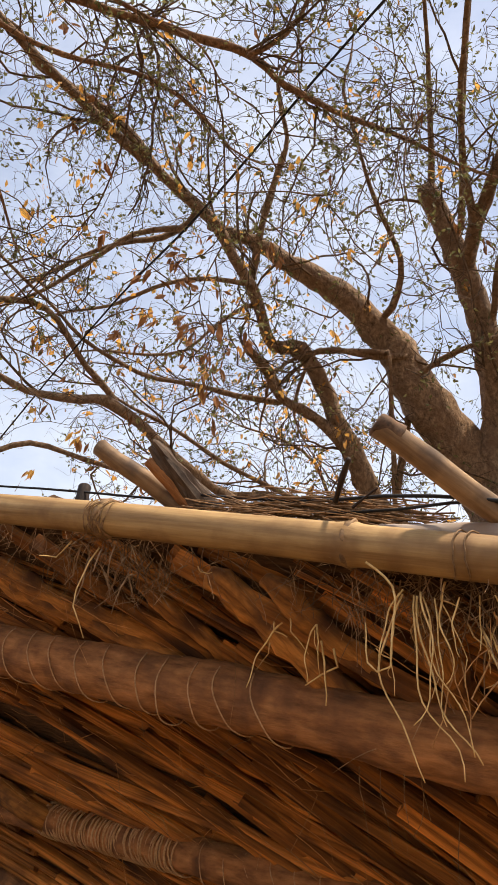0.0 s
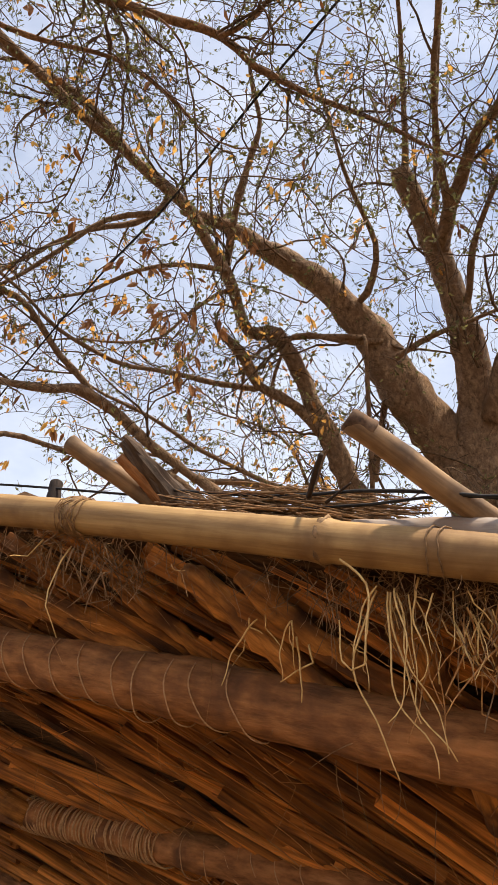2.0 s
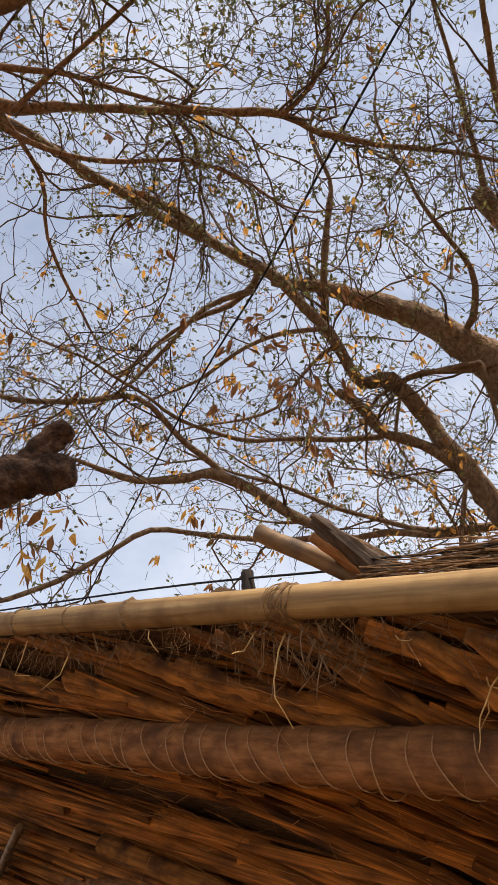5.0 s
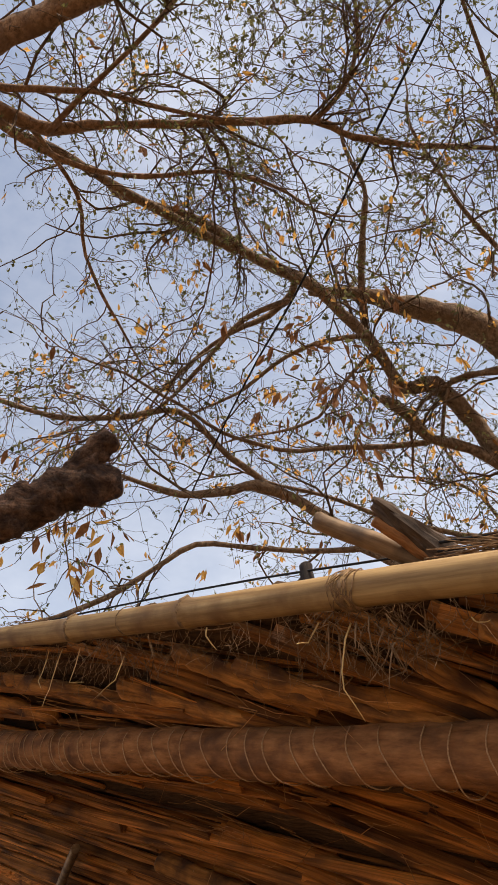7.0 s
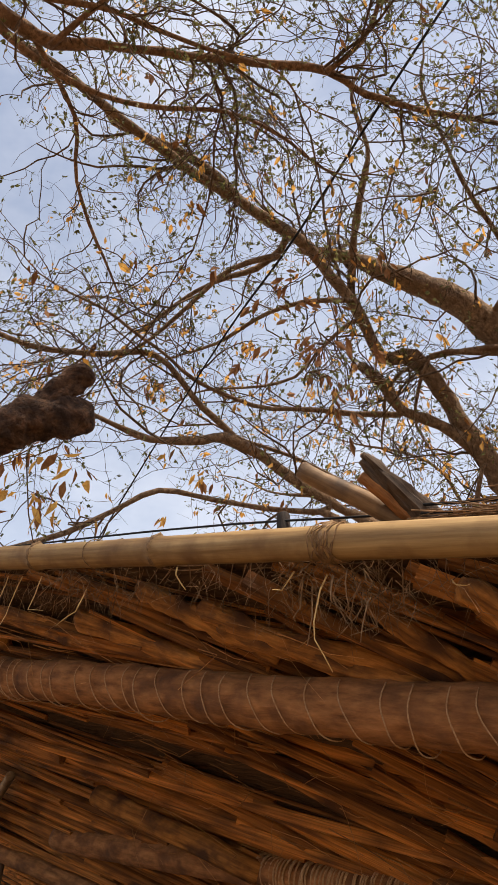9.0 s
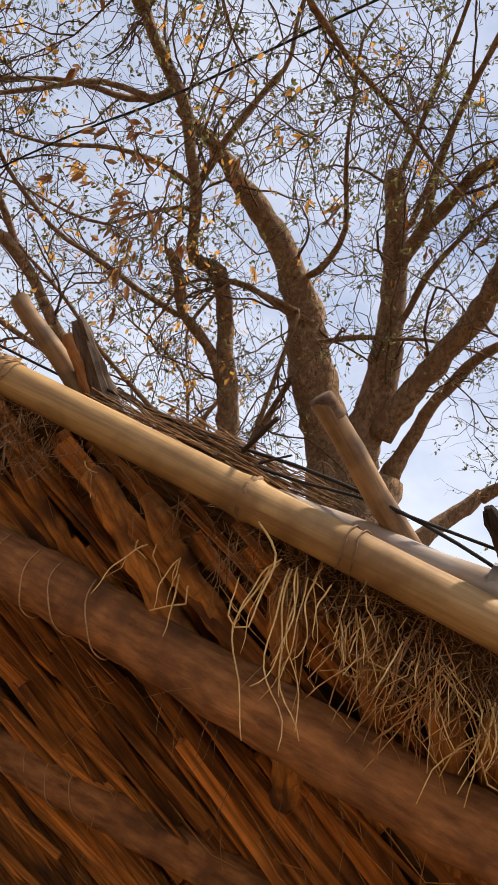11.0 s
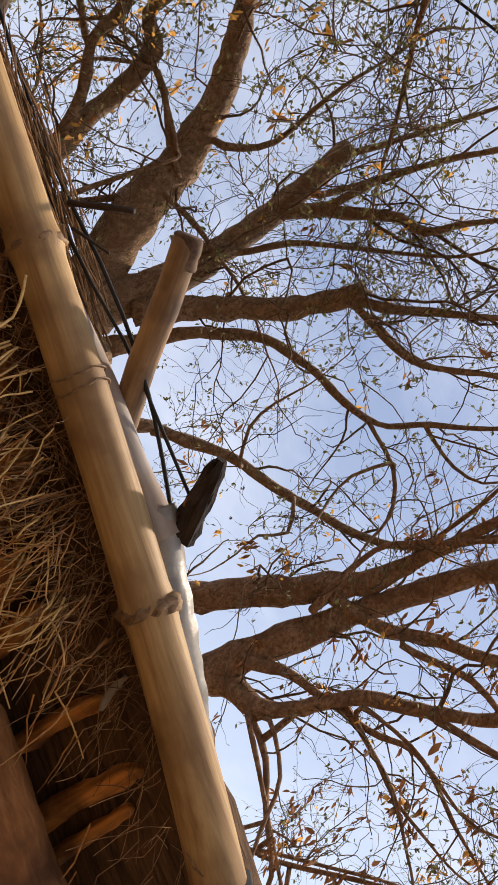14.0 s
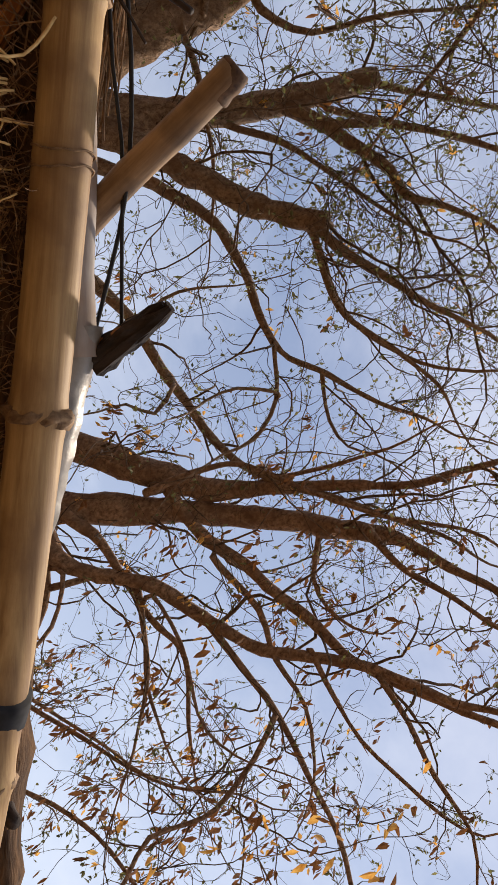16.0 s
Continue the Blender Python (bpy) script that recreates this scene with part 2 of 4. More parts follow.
def build_eave_pole():
    """Bamboo pole along the eave with swollen nodes."""
    m, L = run((-4.6, 0, 0), (1.75, 0, 0))
    nodes = [4.6 - 3.9, 4.6 - 3.3, 4.6 - 2.72, 4.6 - 2.15, 4.6 - 1.62, 4.6 - 1.10, 4.6 - 0.585, 4.6 + 0.0, 4.6 + 0.53, 4.6 + 1.02, 4.6 + 1.5]
    xs = sorted(set([round(x, 3) for x in np.arange(0, L, 0.06)] + [round(k + d, 3) for k in nodes for d in (-0.03, -0.012, -0.004, 0.004, 0.012, 0.03)]))
    line = []
    for x in xs:
        d = min(abs(x - k) for k in nodes)
        r = 0.0335 + 0.0008 * x + 0.0042 * math.exp(-(d / 0.014) ** 2)
        line.append((x, 0.006 * noise.noise(Vector((x * 0.7, 0, 3))), pole_rise(x), r))
    v, f = tube(line, 20, 0.03, 1, freq=9)
    pole = part("eave_pole", mesh_of("eave_pole", v, f, M_BAMBOO), shelter, "pale dry bamboo pole tied along the eave", m)
    ring = mesh_of("node_ring", *tube([(-0.006, 0, 0, 0.0400), (-0.002, 0, 0, 0.0425), (0.003, 0, 0, 0.0425), (0.007, 0, 0, 0.0400)], 24, 0.16, 4, freq=70), M_NODE)
    for k in nodes:
        if abs(k - 5.13) < 0.01:
            knob = [(-0.014, 0, 0, 0.037), (-0.008, 0, 0, 0.0435), (0, 0.001, 0, 0.0465), (0.007, 0, 0.001, 0.044), (0.013, 0, 0, 0.0375)]
            part("node_ring", mesh_of("node_knob", *tube(knob, 26, 0.3, 8, freq=80), M_NODE), pole, "rough knobbly bamboo node", Matrix.Translation((k, 0, pole_rise(k))))
            continue
        part("node_ring", ring, pole, m=Matrix.Translation((k, 0.006 * noise.noise(Vector((k * 0.7, 0, 3))), pole_rise(k))))
    # dark band of rubber strap and a knot further along
    strap = mesh_of("strap", *tube([(-0.022, 0, 0, 0.041), (-0.018, 0, 0, 0.0435), (0.018, 0, 0, 0.0435), (0.022, 0, 0, 0.041)], 18, 0.08, 2, freq=30), M_CABLE)
    part("strap", strap, pole, "black rubber strap", Matrix.Translation((4.6 + 0.92, 0, pole_rise(5.52))) @ Matrix.Rotation(0.25, 4, "Z"))
    wr = random.Random(9)
    for k in range(16):
        loop = [(0.006 * wr.gauss(0, 1) * math.sin(a + k), (0.041 + 0.003 * wr.random()) * math.cos(a), (0.041 + 0.003 * wr.random()) * math.sin(a), 0.0013) for a in np.linspace(0, 2 * math.pi, 15)]
        x = 4.6 - 0.585 + wr.gauss(0, 0.016)
        part("binding", mesh_of("binding", *tube(loop, 4), M_STRAW_BROWN), pole, "brown fibre binding", Matrix.Translation((x, 0, pole_rise(x))) @ Matrix.Rotation(wr.gauss(0, 0.35), 4, "Z"))
    for k, tilt in ((4.6 + 0.19, 0.06), (4.6 + 0.212, -0.05), (4.6 - 0.57, 0.1), (4.6 + 0.86, 0.8), (4.6 - 1.35, -0.2)):
        loop = [(0.004 * math.sin(2 * a + k) + 0.0015 * math.sin(7 * a), 0.0405 * math.cos(a), 0.0405 * math.sin(a), 0.0014) for a in np.linspace(0, 2 * math.pi, 19)]
        part("binding", mesh_of("binding", *tube(loop, 5), M_NODE), pole, "dark twine binding", Matrix.Translation((k, 0, pole_rise(k))) @ Matrix.Rotation(tilt, 4, "Z"))


build_eave_pole()


def build_purlin(p, q, r, loops, seed, wrap=()):
    """A round pole under the reeds, with slack twine loops and, over a stretch, a close rope wrapping."""
    m, L = run(p, q)
    line = [(x, 0.014 * noise.noise(Vector((x, seed, 0))), 0.010 * noise.noise(Vector((x * 1.3, 0, seed))), r * (1 + 0.05 * noise.noise(Vector((x * 4, seed, 1))))) for x in np.arange(0, L + 0.05, 0.03)]
    v, f = tube(line, 22, 0.12, seed, freq=14)
    pu = part("purlin", mesh_of("purlin", v, f, M_PURLIN), shelter, "brown round purlin bound with twine", m)
    rng = random.Random(seed)
    for x in loops:
        rr = r * 1.06
        slack = rng.choice((1.0, 1.02, 1.06, 1.12, 1.3))
        lean, bow = rng.uniform(0.01, 0.035), rng.uniform(0.008, 0.03)
        loop = []
        for a in np.linspace(-0.3, math.pi + 0.3, 19):
            c = math.sin(a)
            loop.append((lean * math.cos(a) + bow * c + 0.002 * math.sin(5 * a + x), rr * math.cos(a), -rr * c * (slack if c > 0 else 1), 0.0017))
        part("twine", mesh_of("twine", *tube(loop, 5), M_TWINE), pu, m=Matrix.Translation((x, 0, 0)))
    if wrap:
        x, k = wrap[0], 0
        while x < wrap[1]:
            rr, tilt = r * rng.uniform(1.03, 1.13), rng.gauss(0, 0.011)
            loop = [(tilt * math.cos(a) + 0.0015 * math.sin(3 * a + k), rr * math.cos(a), rr * math.sin(a), 0.0036) for a in np.linspace(0, 2 * math.pi, 19)]
            part("rope_turn", mesh_of("rope_turn", *tube(loop, 5), M_TWINE), pu, m=Matrix.Translation((x, 0, 0)))
            x += rng.uniform(0.011, 0.017)
            k += 1


rr = random.Random(11)
build_purlin((-4.4, 0.575, -0.075), (1.5, 0.325, -0.07), 0.066, [4.4 - 2.6 + 0.05 * i + rr.uniform(-0.02, 0.02) for i in range(14)] + [4.4 - 1.86 + 0.085 * i + rr.uniform(-0.025, 0.025) for i in range(20)], 3)
build_purlin((-3.1, 1.78, -0.03), (1.2, 0.86, -0.01), 0.055, [2.4 + 0.09 * i for i in range(6)], 5, (1.55, 2.28))
build_purlin((-4.4, 2.25, -0.04), (1.5, 2.25, -0.04), 0.05, [], 8)


def build_reeds():
    """Rough reed stalks laid aslant over the purlins, each a piece of its own."""
    rng = random.Random(5)
    kinds = []
    for k in range(9):
        ph = rng.uniform(0, 50)
        line = [(x, 0.018 * noise.noise(Vector((x * 2.2 + ph, 0, 0))), 0.012 * noise.noise(Vector((x * 2.2, ph, 0))), 1.0) for x in np.linspace(0, 1, 9)]
        v, f = tube([(x, y, z, 0.02 * (1 + 0.25 * noise.noise(Vector((x * 7 + ph, 1, 2))))) for x, y, z, _ in line], 5, 0.6, k, freq=26)
        kinds.append(mesh_of("reed", v, f, M_REED, smooth=False))
    rows = []
    u = -5.4
    while u < 1.5:
        v = 0.16
        while v < 2.9:
            rows.append((u + rng.uniform(-0.2, 0.2), v + rng.uniform(-0.03, 0.03)))
            v += rng.uniform(0.05, 0.09)
        u += 0.78
    rng.shuffle(rows)
    rows.sort(key=lambda w: abs(w[0] + 0.6) + 0.6 * w[1])
    near, far = rows[:290], rows[290:]
    pieces = []
    for k, (u, v) in enumerate(near + far):
        th = radians(min(81, max(52, 61 - 22 * (u + 0.45))) + rng.gauss(0, 3))
        L = rng.uniform(1.5, 2.5)
        fat = rng.choice((0.35, 0.5, 0.7, 0.95, 1.3))
        du, dv = math.sin(th), math.cos(th)
        n = rng.uniform(-0.012, 0.055)
        p = (u - du * L * 0.5, max(0.09, v - dv * L * 0.5), n)
        q = (u + du * L * 0.5, v + dv * L * 0.5, n + rng.uniform(-0.02, 0.02))
        if q[0] > 1.45:
            p, q = (p[0] - q[0] + 1.45, *p[1:]), (1.45, *q[1:])
        m, LL = run(p, q)
        m = m @ Matrix.Rotation(rng.uniform(0, 6.28), 4, "X") @ Matrix.Diagonal((LL, fat, fat * rng.uniform(0.7, 1.0), 1))
        me = kinds[k % 9]
        if k < len(near):
            part("reed", me, shelter, m=m)
        else:
            pieces.append(([m @ w.co for w in me.vertices], [tuple(p.vertices) for p in me.polygons]))
    if pieces:
        part("reed_layer", mesh_of("reed_layer", *joined(pieces), M_REED, False), shelter, kind="stuff")


def build_split_logs():
    """Chunkier split pieces that poke out towards the eave."""
    for k, (p, q, w) in enumerate((((-0.34, 0.10, -0.01), (0.02, 0.50, -0.02), 0.036), ((-0.21, 0.10, -0.005), (0.10, 0.42, 0.0), 0.026), ((-0.57, 0.17, 0.0), (-0.30, 0.48, 0.0), 0.024),
                                   ((-1.05, 0.25, -0.01), (-0.36, 0.47, -0.01), 0.03), ((-1.10, 0.20, 0.0), (-0.48, 0.42, 0.0), 0.03), ((-1.28, 0.12, 0.0), (-0.90, 0.34, 0.0), 0.03),
                                   ((-1.66, 0.25, 0.0), (-1.05, 0.44, 0.0), 0.032), ((-0.75, 0.20, 0.01), (-0.2, 0.50, 0.01), 0.022), ((0.1, 0.16, 0.0), (0.22, 0.7, 0.0), 0.034), ((0.42, 0.2, 0.0), (0.62, 0.75, 0.0), 0.032), ((0.27, 0.12, 0.005), (0.40, 0.62, 0.01), 0.030), ((0.50, 0.22, 0.035), (0.64, 0.7, 0.02), 0.022), ((0.66, 0.17, 0.045), (0.84, 0.75, 0.03), 0.017), ((0.78, 0.15, 0.045), (0.96, 0.7, 0.03), 0.020), ((0.84, 0.19, 0.045), (1.03, 0.7, 0.03), 0.014), ((-2.3, 0.18, 0.0), (-1.6, 0.36, 0.0), 0.03), ((-2.9, 0.2, 0.0), (-2.2, 0.40, 0.0), 0.03))):
        m, L = run(p, q)
        line = [(x, 0.02 * noise.noise(Vector((x * 3, k, 0))), 0.012 * noise.noise(Vector((x * 3, 0, k))), w * min(1, 0.45 + (x / 0.03) ** 0.5 * 0.55) * (1 + 0.12 * noise.noise(Vector((x * 7, k, 5))))) for x in [0, 0.006, 0.015, 0.03] + list(np.linspace(0.05, L, 16))]
        v, f = tube(line, 18, 0.5, k, freq=34, flat=0.8)
        part("split_log", mesh_of("split_log", v, f, M_SPLIT), shelter, "split brown log end", m)


def build_thatch():
    """The thick straw layer on top that closes the roof."""
    # the left end runs on out of view to keep the underside dim
    nu, nv, verts, faces = 150, 60, [], []
    for side in (0, 1):
        for j in range(nv):
            for i in range(nu):
                u, v = -6.5 + 8.2 * i / (nu - 1), 0.045 + 3.3 * j / (nv - 1)
                z = 0.055 + 0.02 * noise.noise(Vector((u * 9, v * 9, side * 4))) + side * (0.05 + 0.05 * min(1, j / 10))
                verts.append((u, v + 0.02 * noise.noise(Vector((u * 14, 0, 0))) * (j == 0), z))
    for s in (0, 1):
        for j in range(nv - 1):
            for i in range(nu - 1):
                a = s * nu * nv + j * nu + i
                q = (a, a + 1, a + nu + 1, a + nu)
                faces.append(q if s else q[::-1])
    top = nu * nv
    faces += [(i, i + 1, top + i + 1, top + i) for i in range(nu - 1)]
    part("thatch", mesh_of("thatch", verts, faces, M_THATCH_SHADED), shelter, "straw thatch, darkened for shade in the gaps between reeds", ROOF, "stuff")


build_thatch()
build_split_logs()
build_reeds()


def build_unseen_back_wall():
    """Plain woven wall under the low edge of the roof; unseen, added to keep light out."""
    verts, faces, n = [], [], 80
    for side in (0, 1):
        for i in range(n):
            u = -6.4 + 8.0 * i / (n - 1)
            top = roof_pt(u, 3.3 - 0.08 * side, 0.07)
            lump = 0.02 * noise.noise(Vector((u * 12, side, 0)))
            verts += [(top.x, top.y + lump, -0.1), (top.x, top.y + lump, max(top.z, -0.05))]
    for s in (0, 1):
        for i in range(n - 1):
            a = s * 2 * n + 2 * i
            q = (a, a + 1, a + 3, a + 2)
            faces.append(q if s else q[::-1])
    tagged(new("unseen_wall_back", mesh_of("unseen_wall_back", verts, faces, M_THATCH_SHADED)), "unseen dark wall added to keep light out at the low side", "wall", kind="structure")


build_unseen_back_wall()


def plain_wall(name, x0, y0, x1, y1, h, label):
    d = Vector((x1 - x0, y1 - y0, 0)).normalized()
    s = Vector((-d.y, d.x, 0)) * 0.12
    v = [Vector((x, y, z)) + s * k for k in (-1, 1) for x, y, z in ((x0, y0, -0.1), (x1, y1, -0.1), (x1, y1, h), (x0, y0, h))]
    f = [(3, 2, 1, 0), (4, 5, 6, 7), (0, 1, 5, 4), (1, 2, 6, 5), (2, 3, 7, 6), (3, 0, 4, 7)]
    tagged(new(name, mesh_of(name, v, f, M_UNSEEN_WALL, False)), label, "wall", kind="structure")


# unseen end wall, added so the roof's underside gets less light there
side_a, side_b = roof_pt(-4.5, 0.25, 0), roof_pt(-4.5, 3.2, 0)
plain_wall("unseen_wall_side", side_a.x, side_a.y, side_b.x, side_b.y, side_b.z, "unseen brown wall added to block light under the shelter's end")
# unseen wall, added to block sun and sky from the left ground
plain_wall("unseen_wall_left", -3.5, -4.0, -3.5, 1.25, 3.3, "unseen brown wall added to shade the ground at left")


def build_posts():
    for u, v, w in ((-4.1, 0.52, 0.055), (1.42, 0.49, 0.055), (-4.1, 2.25, 0.05), (1.42, 2.25, 0.05), (-1.4, 2.25, 0.05)):
        top = roof_pt(u, v, -0.07)
        line = [(top.x + 0.02 * noise.noise(Vector((z, u, 0))), top.y, z, w * (1.12 - 0.1 * z)) for z in np.linspace(-0.1, top.z, 10)]
        vv, f = tube(line, 12, 0.12, int(u * 10), freq=6)
        part("post", mesh_of("post", vv, f, M_POST), shelter, "round wooden post set in the soil")


build_posts()


def stub(p, q, r0, r1, mat, name, label, seed, lump=0.1, hollow=False):
    """A cut pole end; p is the tip."""
    m, L = run(p, q)
    line = [(0, 0, 0, r0 * 0.86), (0.004, 0, 0, r0)] + [(x, 0.006 * noise.noise(Vector((x * 8, seed, 0))), 0.006 * noise.noise(Vector((x * 8, 0, seed))), r0 + (r1 - r0) * x / L) for x in np.linspace(0.02, L, 8)]
    if hollow:
        line = [(0.03, 0, 0, r0 * 0.3), (0.028, 0, 0, r0 * 0.62)] + line
    v, f = tube(line, 14, lump, seed, freq=18)
    return part(name, mesh_of(name, v, f, mat), shelter, label, m)


stub((-0.705, -0.088, 0.158), (-0.50, 0.07, 0.145), 0.0215, 0.023, M_STUB, "rafter_end", "sawn bamboo rafter end", 1, 0.1, True)
stub((0.052, -0.185, 0.092), (0.29, 0.045, 0.100), 0.0215, 0.0235, M_STUB, "rafter_end", "sawn bamboo rafter end with a dark cut", 2, 0.08)
stub((0.049, -0.188, 0.0918), (0.083, -0.156, 0.0935), 0.0225, 0.0236, M_CUT, "end_band", "", 3, 0.25)


def burnt_stub(p, q, r, seed, mat=M_CHAR):
    """A splintered stub with charred edges: a few shards side by side."""
    m, L = run(p, q)
    rng = random.Random(seed)
    stub_ob = None
    for k in range(11):
        a, off = rng.uniform(0, 6.28), r * rng.uniform(0.2, 0.6)
        x0 = L * rng.uniform(0.0, 0.35) if k else 0.0
        y, z = off * math.cos(a), off * math.sin(a)
        line = [(x0 + (L - x0) * t, y * (0.6 + 0.5 * t), z * (0.6 + 0.5 * t), r * (0.22 + 0.4 * t ** 0.5) * (1 + 0.2 * noise.noise(Vector((t * 6, k, seed))))) for t in np.linspace(0, 1, 8)]
        v, f = tube(line, 7, 0.5, k, freq=45)
        if k == 0:
            stub_ob = part("burnt_stub", mesh_of("burnt_stub", v, f, mat, False), shelter, "charred splintered wooden stub", m)
        else:
            part("splinter", mesh_of("splinter", v, f, M_PURLIN if k == 3 else mat, False), stub_ob)


burnt_stub((-0.548, -0.095, 0.172), (-0.44, 0.12, 0.165), 0.032, 4, M_GREYED)
burnt_stub((0.362, -0.14, 0.066), (0.455, -0.02, 0.10), 0.023, 5)
stub((-0.555, -0.06, 0.145), (-0.47, 0.09, 0.150), 0.012, 0.018, M_PURLIN, "rafter_end", "brown stick end", 6, 0.3)
stub((-0.835, 0.045, 0.175), (-0.80, 0.09, 0.09), 0.017, 0.02, M_CHAR, "burnt_stub", "small blackened stick end", 7, 0.2)
pale_log = stub((0.02, 0.03, 0.060), (0.45, -0.002, 0.066), 0.024, 0.030, M_PALE, "pale_log", "bleached grey log lying behind the eave pole", 9, 0.12)
pale_log.parent = None
tagged(pale_log, "bleached grey log lying behind the eave pole", "log")


stub((-0.017, -0.116, 0.091), (-0.085, 0.0, 0.119), 0.0045, 0.006, M_CHAR, "stick", "short dark stick poking out of the straw", 15, 0.3)
stub((0.02, -0.05, 0.10), (-0.04, 0.0, 0.105), 0.002, 0.003, M_CHAR, "stick", "thin dark twig in the straw", 16, 0.3)


stub((1.10, -0.032, -0.045), (1.10, -0.005, -0.03), 0.010, 0.015, M_CHAR, "knot", "small blackened knot on the pole", 18, 0.3)


def build_sheet():
    """Crumpled pale sheet tucked behind the pole."""
    verts, faces, n, k = [], [], 46, 10
    for side in (0, 1):
        for i in range(n):
            u = 0.405 + 0.525 * i / (n - 1)
            for j in range(k):
                a = -1.4 + 4.0 * j / (k - 1)
                r = 0.036 - 0.016 * i / (n - 1) + 0.010 * noise.noise(Vector((u * 9, a * 1.5, 0))) + 0.006 * noise.noise(Vector((u * 30, a * 4, 2))) - 0.003 * side
                t = i / (n - 1)
                verts.append((u, 0.004 + 0.045 * t - r * math.cos(a), 0.070 - 0.03 * t + 0.016 * math.exp(-((t - 0.12) / 0.14) ** 2) - 0.1 * max(0.0, u - 0.25) ** 2 + r * math.sin(a)))
    for s in (0, 1):
        for i in range(n - 1):
            for j in range(k - 1):
                a = s * n * k + i * k + j
                q = (a, a + 1, a + k + 1, a + k)
                faces.append(q if s else q[::-1])
    sheet = new("plastic_sheet", mesh_of("plastic_sheet", verts, faces, M_SHEET))
    sheet.matrix_basis = ROOF
    tagged(sheet, "crumpled pale plastic sheet tucked behind the bamboo eave pole", "plastic sheet")
    m, L = run((0.622, 0.085, 0.0), (0.655, 0.135, -0.02))
    line = [(x, 0.004 * math.sin(x * 60), 0, 0.003 + 0.005 * math.sin(x / L * 3.1)) for x in np.linspace(0, L, 8)]
    v, f = tube(line, 8, 0.5, 3, flat=0.3, freq=50)
    scrap = new("plastic_scrap", mesh_of("plastic_scrap", v, f, M_SHEET))
    scrap.matrix_basis = m
    tagged(scrap, "torn scrap of pale plastic caught under the pole", "plastic scrap")


build_sheet()


stub((-2.93, 1.22, -0.06), (-4.2, 2.08, -0.05), 0.022, 0.026, M_STUB, "brace", "pale round brace stick", 12, 0.15)
stub((-2.3, 1.20, -0.045), (-1.55, 1.42, -0.045), 0.04, 0.04, M_SPLIT, "split_log", "broad brown split log", 13, 0.3)


def strand(rng, root, length, r, sway, stiff=0.5, away=None):
    """One straw: leaves its root along a random way and falls."""
    p = np.array(root, float)
    d = np.array(away if away is not None else (rng.gauss(0, sway), rng.gauss(0, sway) - 0.1, -1.0), float)
    d /= np.linalg.norm(d)
    n = 6
    line = []
    kink = rng.randrange(2, 5)
    for i in range(n + 1):
        line.append((*p, r * (1 - 0.5 * i / n)))
        if i == kink:
            d = d + np.array((rng.gauss(0, 0.75), rng.gauss(0, 0.4), rng.gauss(0, 0.4)))
        d = d + np.array((rng.gauss(0, 0.10), rng.gauss(0, 0.10), -0.22 * (1 - stiff)))
        d /= np.linalg.norm(d)
        p = p + d * length / n
    return line


